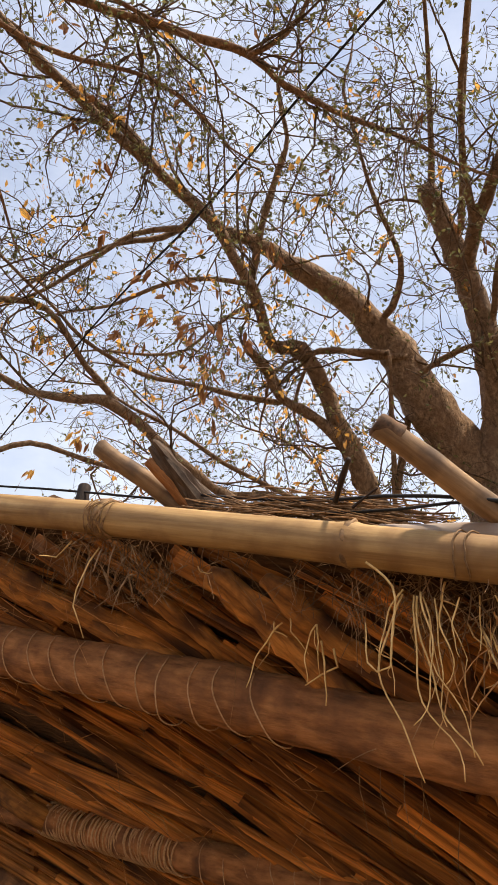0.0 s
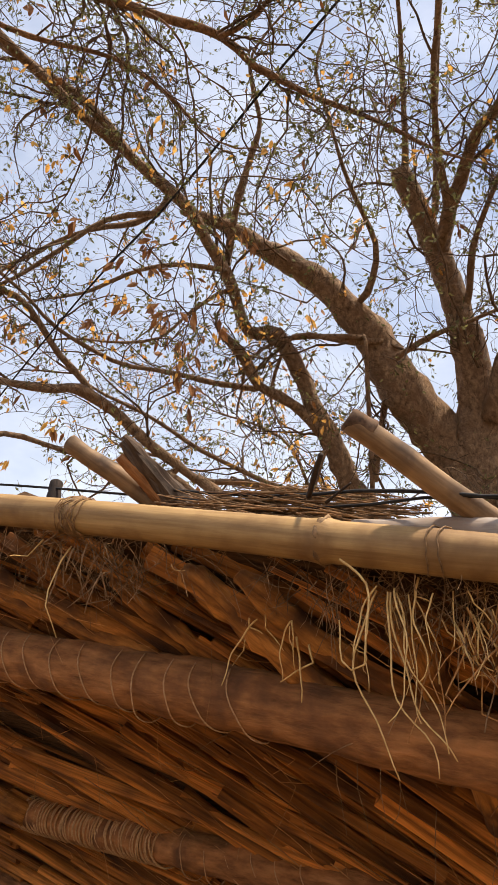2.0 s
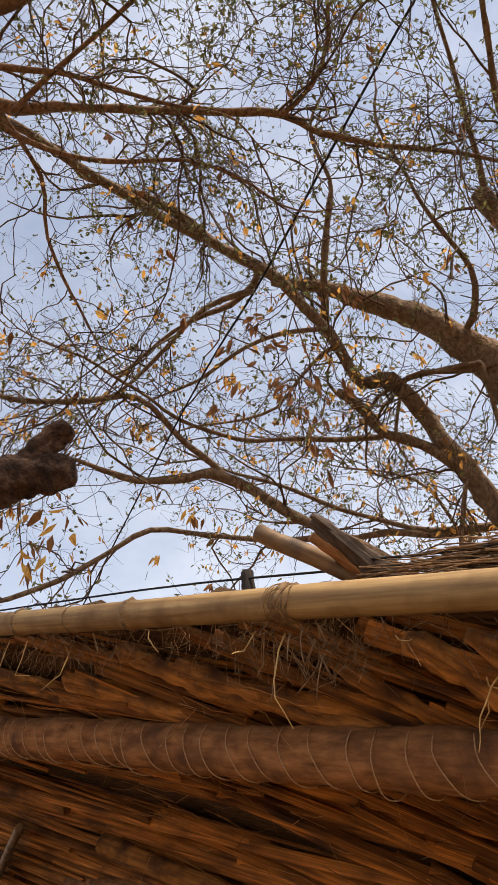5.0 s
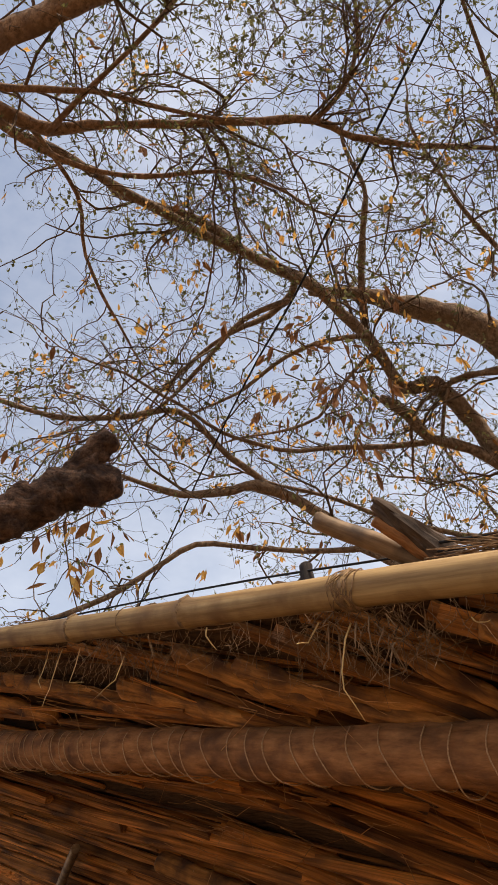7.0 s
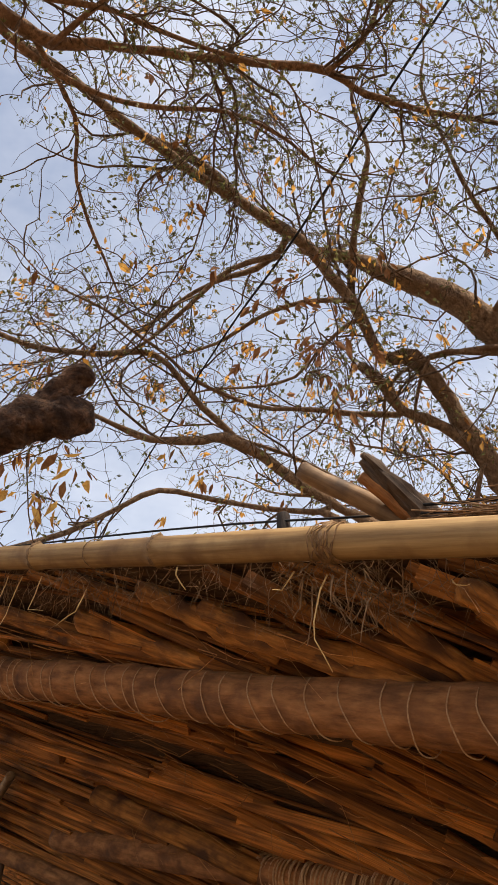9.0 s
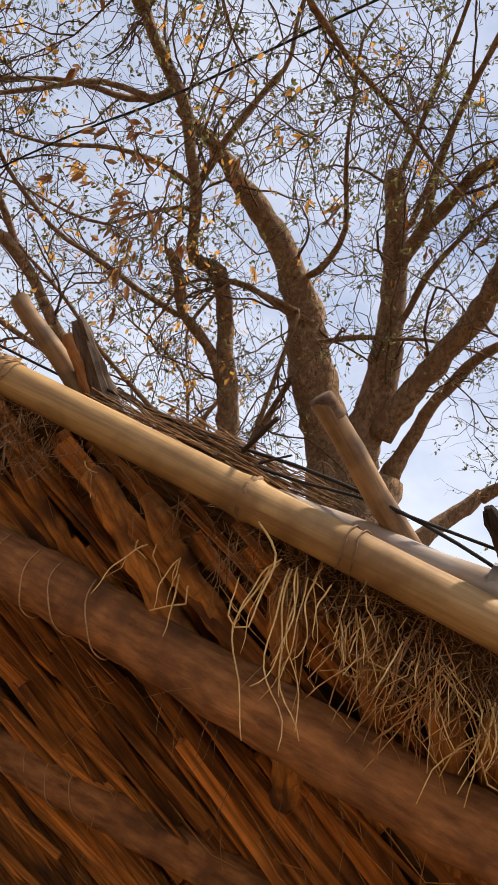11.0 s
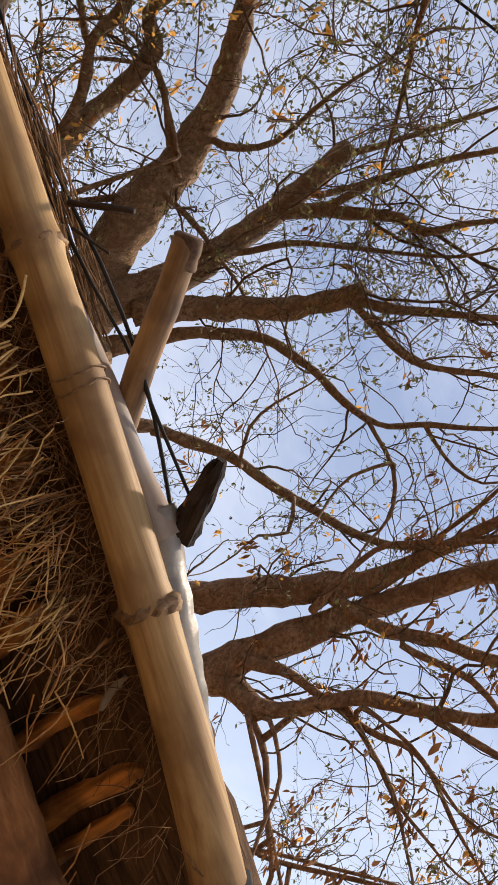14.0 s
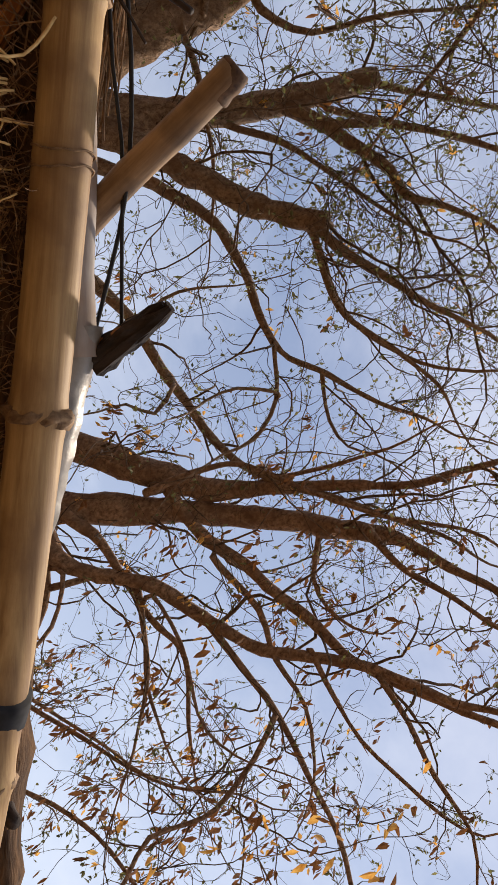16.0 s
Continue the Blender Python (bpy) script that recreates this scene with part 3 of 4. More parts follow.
def build_straw():
    rng = random.Random(21)
    # bright tufts, each straw pulled out of the thatch beside the pole
    for u0, u1, v0, count, L, sway in ((0.10, 0.17, 0.07, 4, 0.13, 0.4), (0.21, 0.26, 0.06, 7, 0.10, 0.4), (0.30, 0.42, 0.10, 9, 0.13, 0.6), (0.46, 0.60, 0.13, 16, 0.15, 0.7), (-0.68, -0.50, 0.06, 20, 0.12, 0.5), (-0.25, -0.02, 0.20, 6, 0.13, 0.25)):
        at = roof_pt((u0 + u1) / 2, v0, -0.02)
        tuft = thing("straw_tuft", at, "tuft of brown straw hanging under the tied pole" if u0 < -0.4 else "small tuft of pale dry straw hanging from the thatch", "straw tuft", "straw tufts")
        for _ in range(count):
            root = roof_pt(rng.uniform(u0, u1), v0 + rng.uniform(-0.03, 0.05), rng.uniform(-0.06, -0.01))
            v, f = tube(strand(rng, root, L * rng.uniform(0.4, 1.15), rng.uniform(0.0012, 0.0026), sway, rng.uniform(0.2, 0.8)), 4)
            part("straw", mesh_of("straw", v, f, M_STRAW_BROWN if u0 < -0.4 else M_STRAW), tuft, m=Matrix.Translation(-at))
    # the long tuft: bent straws, each with its place, drop, length and a run of angles from straight down
    at = roof_pt(0.1, 0.05, -0.04)
    tuft = thing("straw_tuft", at, "long bent tuft of bright yellow straw hanging from the eave", "straw tuft", "straw tufts")
    for u, v, L, r, angles in ((0.045, 0.0, 0.30, 0.0030, (42, 38, 14, -4, -8, -14, -120, -176, -178)), (0.097, 0.06, 0.31, 0.0027, (-34, -18, -8, 14, 28, 30, 20)), (0.1, 0.05, 0.15, 0.0024, (-36, -20, -6, -8)),
                               (0.122, 0.06, 0.28, 0.0028, (4, 14, 8, 20, 38, 30)), (0.13, 0.05, 0.22, 0.0025, (6, 12, 6, -6, -14, -40)), (0.117, 0.06, 0.30, 0.0026, (0, -6, 6, 26, 40, 10)), (0.167, 0.05, 0.15, 0.0024, (-12, 6, 30, -50)),
                               (0.194, 0.05, 0.10, 0.0022, (-28, -4, 22)), (0.132, 0.06, 0.26, 0.0024, (8, 0, 22, 34, 6)), (0.09, 0.06, 0.17, 0.0018, (-14, -2, 6)), (0.152, 0.06, 0.20, 0.0022, (-4, 10, -8, 16)),
                               (-0.17, 0.176, 0.14, 0.0026, (-48, -34, -18, -12)), (-0.094, 0.166, 0.11, 0.0024, (-30, -16, 10, 6)), (-0.10, 0.18, 0.05, 0.002, (-10, 14, 30)), (0.02, 0.20, 0.07, 0.002, (30, 80, -40, 40)),
                               (-0.33, 0.06, 0.04, 0.0018, (20, 70, 100)), (0.30, 0.20, 0.09, 0.0022, (-75, -95, -60))):
        p = np.array(roof_pt(u, v, -0.045))
        side = np.array((0.95, -0.25, 0.02))
        rows = [(*p, r * 0.65)]
        sway = rng.uniform(0, 6.28)
        for k in range(14):
            t = k / 13 * (len(angles) - 1)
            i = min(int(t), len(angles) - 2)
            a = radians(angles[i] + (angles[i + 1] - angles[i]) * (t - i) + 9 * math.sin(k * 0.9 + sway))
            p = p + (side * math.sin(a) + np.array((0, rng.gauss(0, 0.08), -math.cos(a)))) * L / 14
            rows.append((*p, r * (0.78 - 0.4 * k / 13)))
        part("straw", mesh_of("straw", *tube(rows, 5), M_STRAW), tuft, m=Matrix.Translation(-at))
    # single long straws
    for root, way, L, r in (((-0.60, 0.05, -0.04), (-0.35, -0.1, -0.8), 0.21, 0.0022), ((-0.68, 0.04, -0.04), (-0.55, -0.1, -0.7), 0.15, 0.002),
                            ((-1.02, 0.02, -0.04), (-0.15, -0.2, -0.9), 0.07, 0.0022), ((-1.62, 0.05, -0.03), (-0.1, -0.1, -0.9), 0.17, 0.0019), ((-1.72, 0.05, -0.03), (-0.3, -0.1, -0.9), 0.19, 0.0019), ((-1.45, 0.1, -0.03), (-0.15, -0.1, -0.9), 0.15, 0.0019), ((-1.8, 0.05, -0.03), (0.2, -0.1, -0.9), 0.16, 0.0019)):
        part("straw", mesh_of("straw", *tube(strand(rng, roof_pt(*root), L, r, 0.1, 0.9, way), 5), M_STRAW), shelter, "single pale straw")
    # thin brown fibres dangling from the purlin and reeds
    for _ in range(22):
        root = roof_pt(rng.uniform(-0.35, 0.45), rng.uniform(0.3, 0.6), rng.uniform(-0.10, -0.05))
        v, f = tube(strand(rng, root, rng.uniform(0.05, 0.17), rng.uniform(0.0008, 0.0014), 0.08, 0.3), 4)
        part("straw", mesh_of("straw", v, f, M_STRAW_BROWN), shelter)
    # a rough brush of brown straw where the roof's corner frays
    for _ in range(150):
        root = roof_pt(rng.gauss(0.36, 0.11), rng.uniform(0.06, 0.2), rng.uniform(-0.06, 0.0))
        v, f = tube(strand(rng, root, rng.uniform(0.06, 0.17), rng.uniform(0.0009, 0.002), 0.55, 0.45), 4)
        part("straw", mesh_of("straw", v, f, rng.choice((M_FIBRE, M_FIBRE, M_STRAW, M_STRAW_BROWN))), shelter)
    # brown fringe all along under the pole
    pieces = []
    for _ in range(1500):
        u = rng.uniform(-3.2, 1.5)
        if rng.random() < 0.45:
            u = rng.choice((-0.6, -0.62, 0.2, 0.35, 0.5, -1.5, 0.15)) + rng.gauss(0, 0.12)
        root = roof_pt(u, rng.uniform(0.02, 0.16), rng.uniform(-0.03, 0.05))
        way = AX_U * rng.gauss(0, 0.8) - AX_V * rng.uniform(-0.5, 0.3) + Vector((0, 0, -rng.uniform(0.1, 1.0)))
        pieces.append(tube(strand(rng, root, rng.uniform(0.04, 0.13), rng.uniform(0.0006, 0.0014), 0.5, 0.6, way), 3, cap=False))
    part("straw_fringe", mesh_of("straw_fringe", *joined(pieces), M_STRAW_BROWN), shelter, kind="stuff")
    # fibres between the reeds
    pieces = []
    for _ in range(420):
        u, v = rng.uniform(-2.4, 0.9), rng.uniform(0.2, 1.6)
        root = roof_pt(u, v, rng.uniform(-0.04, 0.01))
        th = radians(min(81, max(52, 61 - 22 * (u + 0.45))) + rng.gauss(0, 6))
        way = AX_U * math.sin(th) + AX_V * math.cos(th) - AX_N * rng.uniform(0, 0.08)
        pieces.append(tube(strand(rng, root, rng.uniform(0.08, 0.35), rng.uniform(0.0008, 0.0022), 0.2, 0.97, way), 3, cap=False))
    part("fibre_layer", mesh_of("fibre_layer", *joined(pieces), M_FIBRE), shelter, kind="stuff")
    # straw lying on top behind the pole
    pieces = []
    for _ in range(1000):
        u = rng.gauss(-0.12, 0.17) if rng.random() < 0.7 else rng.uniform(-3, 1.2) if rng.random() < 0.4 else rng.gauss(-2.15, 0.25)
        thick = 0.135 * math.exp(-((u + 0.12) / 0.32) ** 2) + 0.07 * math.exp(-((u + 2.15) / 0.4) ** 2)
        root = roof_pt(u, rng.uniform(0.01, 0.13), 0.045 + thick * rng.uniform(0.0, 1.0) ** 0.6 * (0.62 if u > 0.1 else 1))
        way = AX_U * rng.uniform(0.6, 1) + AX_V * rng.gauss(0, 0.10) + AX_N * rng.gauss(-0.02, 0.035)
        p, line = np.array(root), []
        L, r = rng.uniform(0.08, 0.22), rng.uniform(0.0009, 0.0024)
        bow = rng.gauss(0, 0.02)
        for s in np.linspace(-0.5, 0.5, 5):
            line.append((*(p + np.array(way) * s * L + np.array(AX_N) * bow * (0.25 - s * s)), r))
        pieces.append(tube(line, 4))
    part("loose_straw", mesh_of("loose_straw", *joined(pieces), M_STRAW_BROWN), shelter, kind="stuff")


build_straw()


def cable(pts, r, label, thin_foot=False):
    v, f = tube(smooth_line([(*p, r * (0.5 if thin_foot and i == 0 else 0.7 if thin_foot and i == 1 else 1)) for i, p in enumerate(pts)], 0.15), 6)
    tagged(new("cable", mesh_of("cable", v, f, M_CABLE)), label, "cable")


cable([(-4.57, 6.39, 2.34), (-1.72, 4.05, 4.58), (-0.83, 3.48, 5.34), (0.31, 2.59, 6.18), (3.18, 0.47, 8.23), (5.31, -1.05, 9.75)], 0.0078, "taut black overhead cable crossing the branches", True)
cable([tuple(roof_pt(*p)) for p in ((-0.52, 0.04, 0.165), (-0.2, 0.03, 0.150), (0.02, -0.02, 0.118), (0.2, -0.05, 0.085), (0.34, -0.02, 0.110), (0.44, 0.0, 0.112))], 0.0035, "thin black cable lying along the roof edge")
cable([tuple(roof_pt(*p)) for p in ((-2.6, 0.05, 0.09), (-1.2, 0.04, 0.14), (-0.55, 0.05, 0.15), (-0.1, 0.03, 0.12), (0.15, -0.03, 0.095), (0.27, -0.045, 0.090), (0.40, -0.06, 0.085))], 0.003, "thin black cable lying along the roof edge")

# ---- trees ----
tree_a = thing("tree", (1.9, 5.15, 0), "many-stemmed tree with brown bark and few small leaves behind the shelter", "tree", "trees behind the shelter")
tree_b = thing("tree", (4.1, 4.85, 0), "spreading tree with bare dark limbs and dry hanging leaves", "tree", "trees behind the shelter")
tree_c = thing("tree", (-3.6, 2.6, 0), "tree with a sawn-off branch stump and dense fine twigs", "tree", "trees behind the shelter")
LINES = {tree_a: [], tree_b: [], tree_c: []}


def limb(tree, rows, mat=None, fine=True):
    rows = [(x, y, z, r * (0.93 if r > 0.06 else 0.84)) for x, y, z, r in rows]
    if fine and rows[0][3] < 0.05 and LINES[tree]:
        # join the foot to the nearest thicker limb
        foot = np.array(rows[0][:3])
        best = min(((np.linalg.norm(q[:3] - foot), tuple(q)) for l in LINES[tree] for q in l if q[3] > rows[0][3]), default=(9, None))
        if 0.04 < best[0] < 0.6:
            rows.insert(0, (*best[1][:3], rows[0][3] * 1.1))
    k = len(tree.children)
    if fine and rows[-1][3] < 0.026:
        # the thin end wanders on and tapers out
        rng = random.Random(k * 31 + len(rows))
        p, d = Vector(rows[-1][:3]), (Vector(rows[-1][:3]) - Vector(rows[-2][:3])).normalized()
        r = rows[-1][3]
        for i in range(4):
            d = (d + Vector((rng.gauss(0, 0.3), rng.gauss(0, 0.3), rng.gauss(0, 0.2)))).normalized()
            p = p + d * 0.22
            r *= 0.68
            rows.append((*p, r))
    elif fine:
        # a sawn end, worn round
        e, d = Vector(rows[-1][:3]), (Vector(rows[-1][:3]) - Vector(rows[-2][:3])).normalized()
        rows.append((*(e + d * rows[-1][3] * 0.6), rows[-1][3] * 0.55))
    line = smooth_line(rows, 0.07 if rows[0][3] > 0.03 else 0.1)
    big = rows[0][3]
    for i, q in enumerate(line):
        w = min(0.028, big * 0.6)
        line[i, :3] += w * np.array(noise.noise_vector(Vector(q[:3] * 2.9) + Vector((k, 0, 0))))
        line[i, 3] *= 1 + 0.12 * noise.noise(Vector(q[:3] * 6))
    v, f = tube(line, 14 if big > 0.06 else 9 if big > 0.02 else 6, 0.26 if big > 0.03 else 0.2, k, freq=13)
    base = tree.matrix_basis.translation
    v = [Vector(p) - base for p in v]
    name = "trunk" if big > 0.2 and rows[0][2] < 0.5 else "limb"
    part(name, mesh_of(name, v, f, mat or (M_BARK if tree == tree_a else M_BARK_DARK)), tree)
    if fine:
        LINES[tree].append(line)


def rows_to_ground(tree, top, r):
    b = tree.matrix_basis.translation
    limb(tree, [(b.x, b.y, -0.1, r * 1.35), (b.x * 0.95 + top[0] * 0.05, b.y, 0.5, r * 1.1), (b.x * 0.5 + top[0] * 0.5, b.y * 0.5 + top[1] * 0.5, top[2] * 0.55, r), (top[0] * 0.9 + b.x * 0.1, top[1], top[2] * 0.86, r * 0.97), (*top, r * 0.72)], fine=False)


rows_to_ground(tree_a, (1.43, 4.88, 4.25), 0.25)
limb(tree_a, [(1.7, 5.05, 2.4, 0.12), (1.0, 5.12, 3.3, 0.10), (0.40, 5.08, 4.05, 0.085)], fine=False)
limb(tree_a, [(1.7, 5.05, 2.3, 0.08), (0.3, 5.0, 3.3, 0.06), (-0.74, 4.89, 4.09, 0.045)], fine=False)
limb(tree_a, [(0.3, 5.0, 3.3, 0.05), (-0.5, 4.9, 3.8, 0.035), (-0.94, 4.8, 4.08, 0.03)], fine=False)
rows_to_ground(tree_b, (3.44, 4.71, 3.2), 0.22)
limb(tree_a, [(1.56, 4.95, 3.7, 0.13), (1.50, 4.90, 4.1, 0.09), (1.48, 4.83, 4.33, 0.08)], fine=False)
limb(tree_a, [(1.62, 4.97, 3.3, 0.10), (1.85, 4.90, 4.0, 0.075), (2.13, 4.72, 4.42, 0.057)], fine=False)
limb(tree_b, [(3.85, 4.55, 2.3, 0.05), (4.1, 3.8, 2.95, 0.03), (4.19, 3.14, 3.21, 0.018)], fine=False)
limb(tree_b, [(3.9, 4.55, 2.0, 0.05), (4.4, 3.6, 2.7, 0.03), (4.44, 2.81, 2.99, 0.018)], fine=False)
rows_to_ground(tree_c, (-3.1, 2.2, 3.4), 0.17)
limb(tree_c, [(-3.1, 2.2, 3.3, 0.15), (-2.8, 1.8, 4.6, 0.11), (-2.28, 1.61, 5.56, 0.075)], fine=False)
limb(tree_a, [(1.19, 4.99, 3.99, 0.201), (0.90, 4.83, 4.51, 0.187), (0.58, 4.66, 4.92, 0.160), (0.38, 4.52, 5.22, 0.125), (0.05, 4.38, 5.47, 0.101), (-0.32, 4.25, 5.67, 0.076), (-0.64, 4.15, 5.80, 0.056), (-0.91, 4.10, 5.87, 0.043)])
limb(tree_a, [(0.40, 5.08, 4.05, 0.081), (0.20, 4.92, 4.41, 0.081), (0.01, 4.73, 4.76, 0.069), (-0.22, 4.51, 5.06, 0.061), (-0.43, 4.50, 5.09, 0.049), (-0.53, 4.33, 5.31, 0.049), (-0.67, 4.15, 5.51, 0.045), (-0.85, 3.94, 5.70, 0.050), (-1.04, 3.79, 5.81, 0.050), (-1.20, 3.66, 5.90, 0.046), (-1.41, 3.44, 6.03, 0.042), (-1.57, 3.28, 6.10, 0.038), (-1.80, 3.11, 6.15, 0.030), (-1.99, 2.99, 6.18, 0.026)])
limb(tree_a, [(-1.32, 3.60, 5.97, 0.042), (-1.69, 3.16, 6.01, 0.039), (-1.92, 2.79, 6.00, 0.036), (-2.07, 2.48, 5.95, 0.033), (-2.22, 2.17, 5.88, 0.031), (-2.34, 1.88, 5.80, 0.026)])
limb(tree_a, [(0.13, 4.87, 4.45, 0.052), (-0.09, 4.72, 4.63, 0.048), (-0.33, 4.63, 4.71, 0.040), (-0.43, 4.50, 4.83, 0.048), (-0.58, 4.37, 4.93, 0.036)])
limb(tree_a, [(-0.61, 4.31, 5.59, 0.038), (-0.51, 3.97, 5.92, 0.030), (-0.40, 3.73, 6.13, 0.026), (-0.37, 3.60, 6.22, 0.019), (-0.43, 3.32, 6.40, 0.015)])
limb(tree_a, [(1.19, 4.99, 3.99, 0.221), (1.17, 4.64, 4.68, 0.146), (1.03, 4.36, 5.14, 0.106), (0.90, 4.15, 5.46, 0.095), (0.76, 4.00, 5.69, 0.083), (0.60, 3.82, 5.92, 0.075)])
limb(tree_a, [(0.88, 4.09, 5.48, 0.065), (0.90, 3.86, 5.57, 0.056), (0.97, 3.59, 5.65, 0.047), (1.02, 3.32, 5.74, 0.042), (1.09, 3.14, 5.73, 0.034), (1.06, 2.88, 5.79, 0.022), (1.07, 2.63, 5.83, 0.016)])
limb(tree_a, [(0.89, 4.08, 5.49, 0.045), (0.90, 3.81, 5.58, 0.040), (0.80, 3.49, 5.73, 0.027), (0.72, 3.11, 5.88, 0.023), (0.71, 2.65, 6.03, 0.021), (0.71, 2.30, 6.07, 0.015)])
limb(tree_a, [(0.84, 3.90, 5.68, 0.029), (0.78, 3.40, 6.00, 0.022), (0.74, 2.84, 6.28, 0.018), (0.70, 2.45, 6.40, 0.012)])
limb(tree_a, [(0.64, 3.81, 5.92, 0.029), (0.60, 3.45, 6.08, 0.023), (0.50, 2.87, 6.33, 0.016), (0.43, 2.52, 6.40, 0.012)])
limb(tree_a, [(1.26, 4.61, 4.47, 0.099), (1.32, 4.24, 4.74, 0.089), (1.36, 3.85, 4.98, 0.083), (1.36, 3.52, 5.12, 0.073), (1.31, 3.29, 5.17, 0.068)])
limb(tree_a, [(1.33, 3.30, 5.15, 0.039), (1.39, 3.11, 5.18, 0.039), (1.44, 2.84, 5.26, 0.031), (1.47, 2.59, 5.32, 0.024), (1.49, 2.29, 5.39, 0.017)])
limb(tree_a, [(1.28, 3.40, 5.14, 0.036), (1.42, 3.26, 5.12, 0.028), (1.61, 3.06, 5.10, 0.024), (1.71, 2.87, 5.11, 0.022), (1.78, 2.51, 5.23, 0.017), (1.84, 2.22, 5.27, 0.013)])
limb(tree_a, [(1.48, 4.83, 4.33, 0.081), (1.49, 4.59, 4.59, 0.056), (1.60, 4.13, 5.03, 0.047), (1.85, 3.81, 5.14, 0.035), (2.04, 3.60, 5.16, 0.035), (2.22, 3.32, 5.21, 0.027), (2.26, 2.99, 5.36, 0.023), (2.27, 2.72, 5.46, 0.019), (2.25, 2.35, 5.60, 0.013)])
limb(tree_a, [(2.13, 4.72, 4.42, 0.057), (2.25, 4.51, 4.51, 0.053), (2.42, 4.18, 4.66, 0.046), (2.70, 3.78, 4.75, 0.042), (2.89, 3.41, 4.82, 0.037), (2.96, 3.06, 4.93, 0.031), (2.93, 2.64, 5.14, 0.027), (2.86, 2.29, 5.28, 0.023), (2.78, 1.85, 5.44, 0.017)])
limb(tree_a, [(1.07, 4.27, 5.17, 0.028), (1.07, 3.96, 5.38, 0.026), (1.11, 3.72, 5.48, 0.022), (1.21, 3.37, 5.64, 0.017), (1.29, 2.96, 5.81, 0.013)])
limb(tree_a, [(-0.74, 4.89, 4.09, 0.036), (-1.01, 4.71, 4.21, 0.043), (-1.29, 4.47, 4.37, 0.046), (-1.48, 4.30, 4.43, 0.046), (-1.68, 4.20, 4.36, 0.038), (-1.92, 4.05, 4.31, 0.030), (-2.10, 3.86, 4.32, 0.022)])
limb(tree_a, [(-1.47, 4.41, 4.50, 0.029), (-1.63, 4.17, 4.61, 0.027), (-1.85, 3.81, 4.79, 0.024), (-2.18, 3.59, 4.69, 0.022), (-2.47, 3.34, 4.60, 0.020), (-2.67, 3.05, 4.59, 0.018), (-2.78, 2.76, 4.61, 0.012)])
limb(tree_a, [(-0.94, 4.80, 4.08, 0.027), (-1.22, 4.68, 4.07, 0.023), (-1.59, 4.49, 4.06, 0.021), (-1.91, 4.28, 4.06, 0.022), (-2.17, 4.18, 3.88, 0.022), (-2.41, 4.06, 3.69, 0.022), (-2.65, 3.91, 3.54, 0.018)])
limb(tree_a, [(-0.37, 4.68, 4.72, 0.030), (-0.65, 4.59, 4.70, 0.026), (-0.95, 4.47, 4.69, 0.020), (-1.31, 4.31, 4.68, 0.018), (-1.64, 4.05, 4.75, 0.015), (-1.84, 3.79, 4.85, 0.013), (-2.08, 3.48, 4.94, 0.011)])
limb(tree_a, [(0.37, 4.46, 5.02, 0.028), (0.14, 4.47, 5.03, 0.024), (-0.18, 4.48, 5.00, 0.018), (-0.42, 4.56, 4.88, 0.016)])
limb(tree_a, [(0.53, 4.50, 5.02, 0.036), (0.52, 4.64, 4.88, 0.032), (0.57, 4.76, 4.75, 0.028), (0.52, 4.94, 4.52, 0.029), (0.50, 5.12, 4.26, 0.037)])
limb(tree_a, [(0.53, 4.50, 5.02, 0.028), (0.31, 4.50, 5.01, 0.028), (0.14, 4.47, 5.02, 0.024), (-0.10, 4.45, 5.02, 0.018), (-0.22, 4.58, 4.81, 0.014)])
limb(tree_a, [(0.57, 4.55, 4.89, 0.032), (0.76, 4.44, 4.95, 0.028), (0.90, 4.36, 4.99, 0.022), (1.07, 4.27, 5.01, 0.018), (1.24, 4.18, 5.03, 0.016), (1.50, 4.07, 5.03, 0.012)])
limb(tree_a, [(0.41, 4.33, 5.32, 0.029), (0.45, 4.07, 5.54, 0.024), (0.26, 3.79, 5.78, 0.018), (0.14, 3.53, 5.96, 0.014), (0.02, 3.21, 6.15, 0.012)])
limb(tree_a, [(0.39, 4.39, 4.95, 0.014), (0.42, 4.57, 4.71, 0.020), (0.45, 4.78, 4.38, 0.024), (0.48, 5.00, 3.99, 0.026)])
limb(tree_a, [(0.14, 4.84, 4.32, 0.018), (0.08, 4.94, 4.14, 0.020), (0.03, 5.03, 3.97, 0.020)])
limb(tree_a, [(-0.59, 4.21, 5.41, 0.025), (-0.85, 4.12, 5.37, 0.020), (-1.15, 4.06, 5.27, 0.018), (-1.51, 4.06, 5.05, 0.014), (-1.74, 3.99, 4.94, 0.010)])
limb(tree_a, [(-1.05, 3.99, 5.79, 0.032), (-1.23, 3.98, 5.64, 0.027), (-1.40, 3.92, 5.54, 0.023), (-1.63, 3.86, 5.38, 0.018), (-1.89, 3.84, 5.15, 0.014)])
limb(tree_a, [(-0.63, 4.31, 5.29, 0.021), (-0.86, 4.35, 5.11, 0.016), (-1.04, 4.39, 4.94, 0.014), (-1.26, 4.33, 4.84, 0.012), (-1.50, 4.22, 4.79, 0.010)])
limb(tree_a, [(-1.05, 3.90, 5.64, 0.027), (-1.36, 3.82, 5.49, 0.022), (-1.64, 3.83, 5.23, 0.018), (-1.89, 3.82, 4.97, 0.015)])
limb(tree_a, [(2.37, 4.05, 4.55, 0.019), (2.13, 4.00, 4.68, 0.015), (1.98, 3.85, 4.83, 0.011), (1.89, 3.65, 4.98, 0.007)])
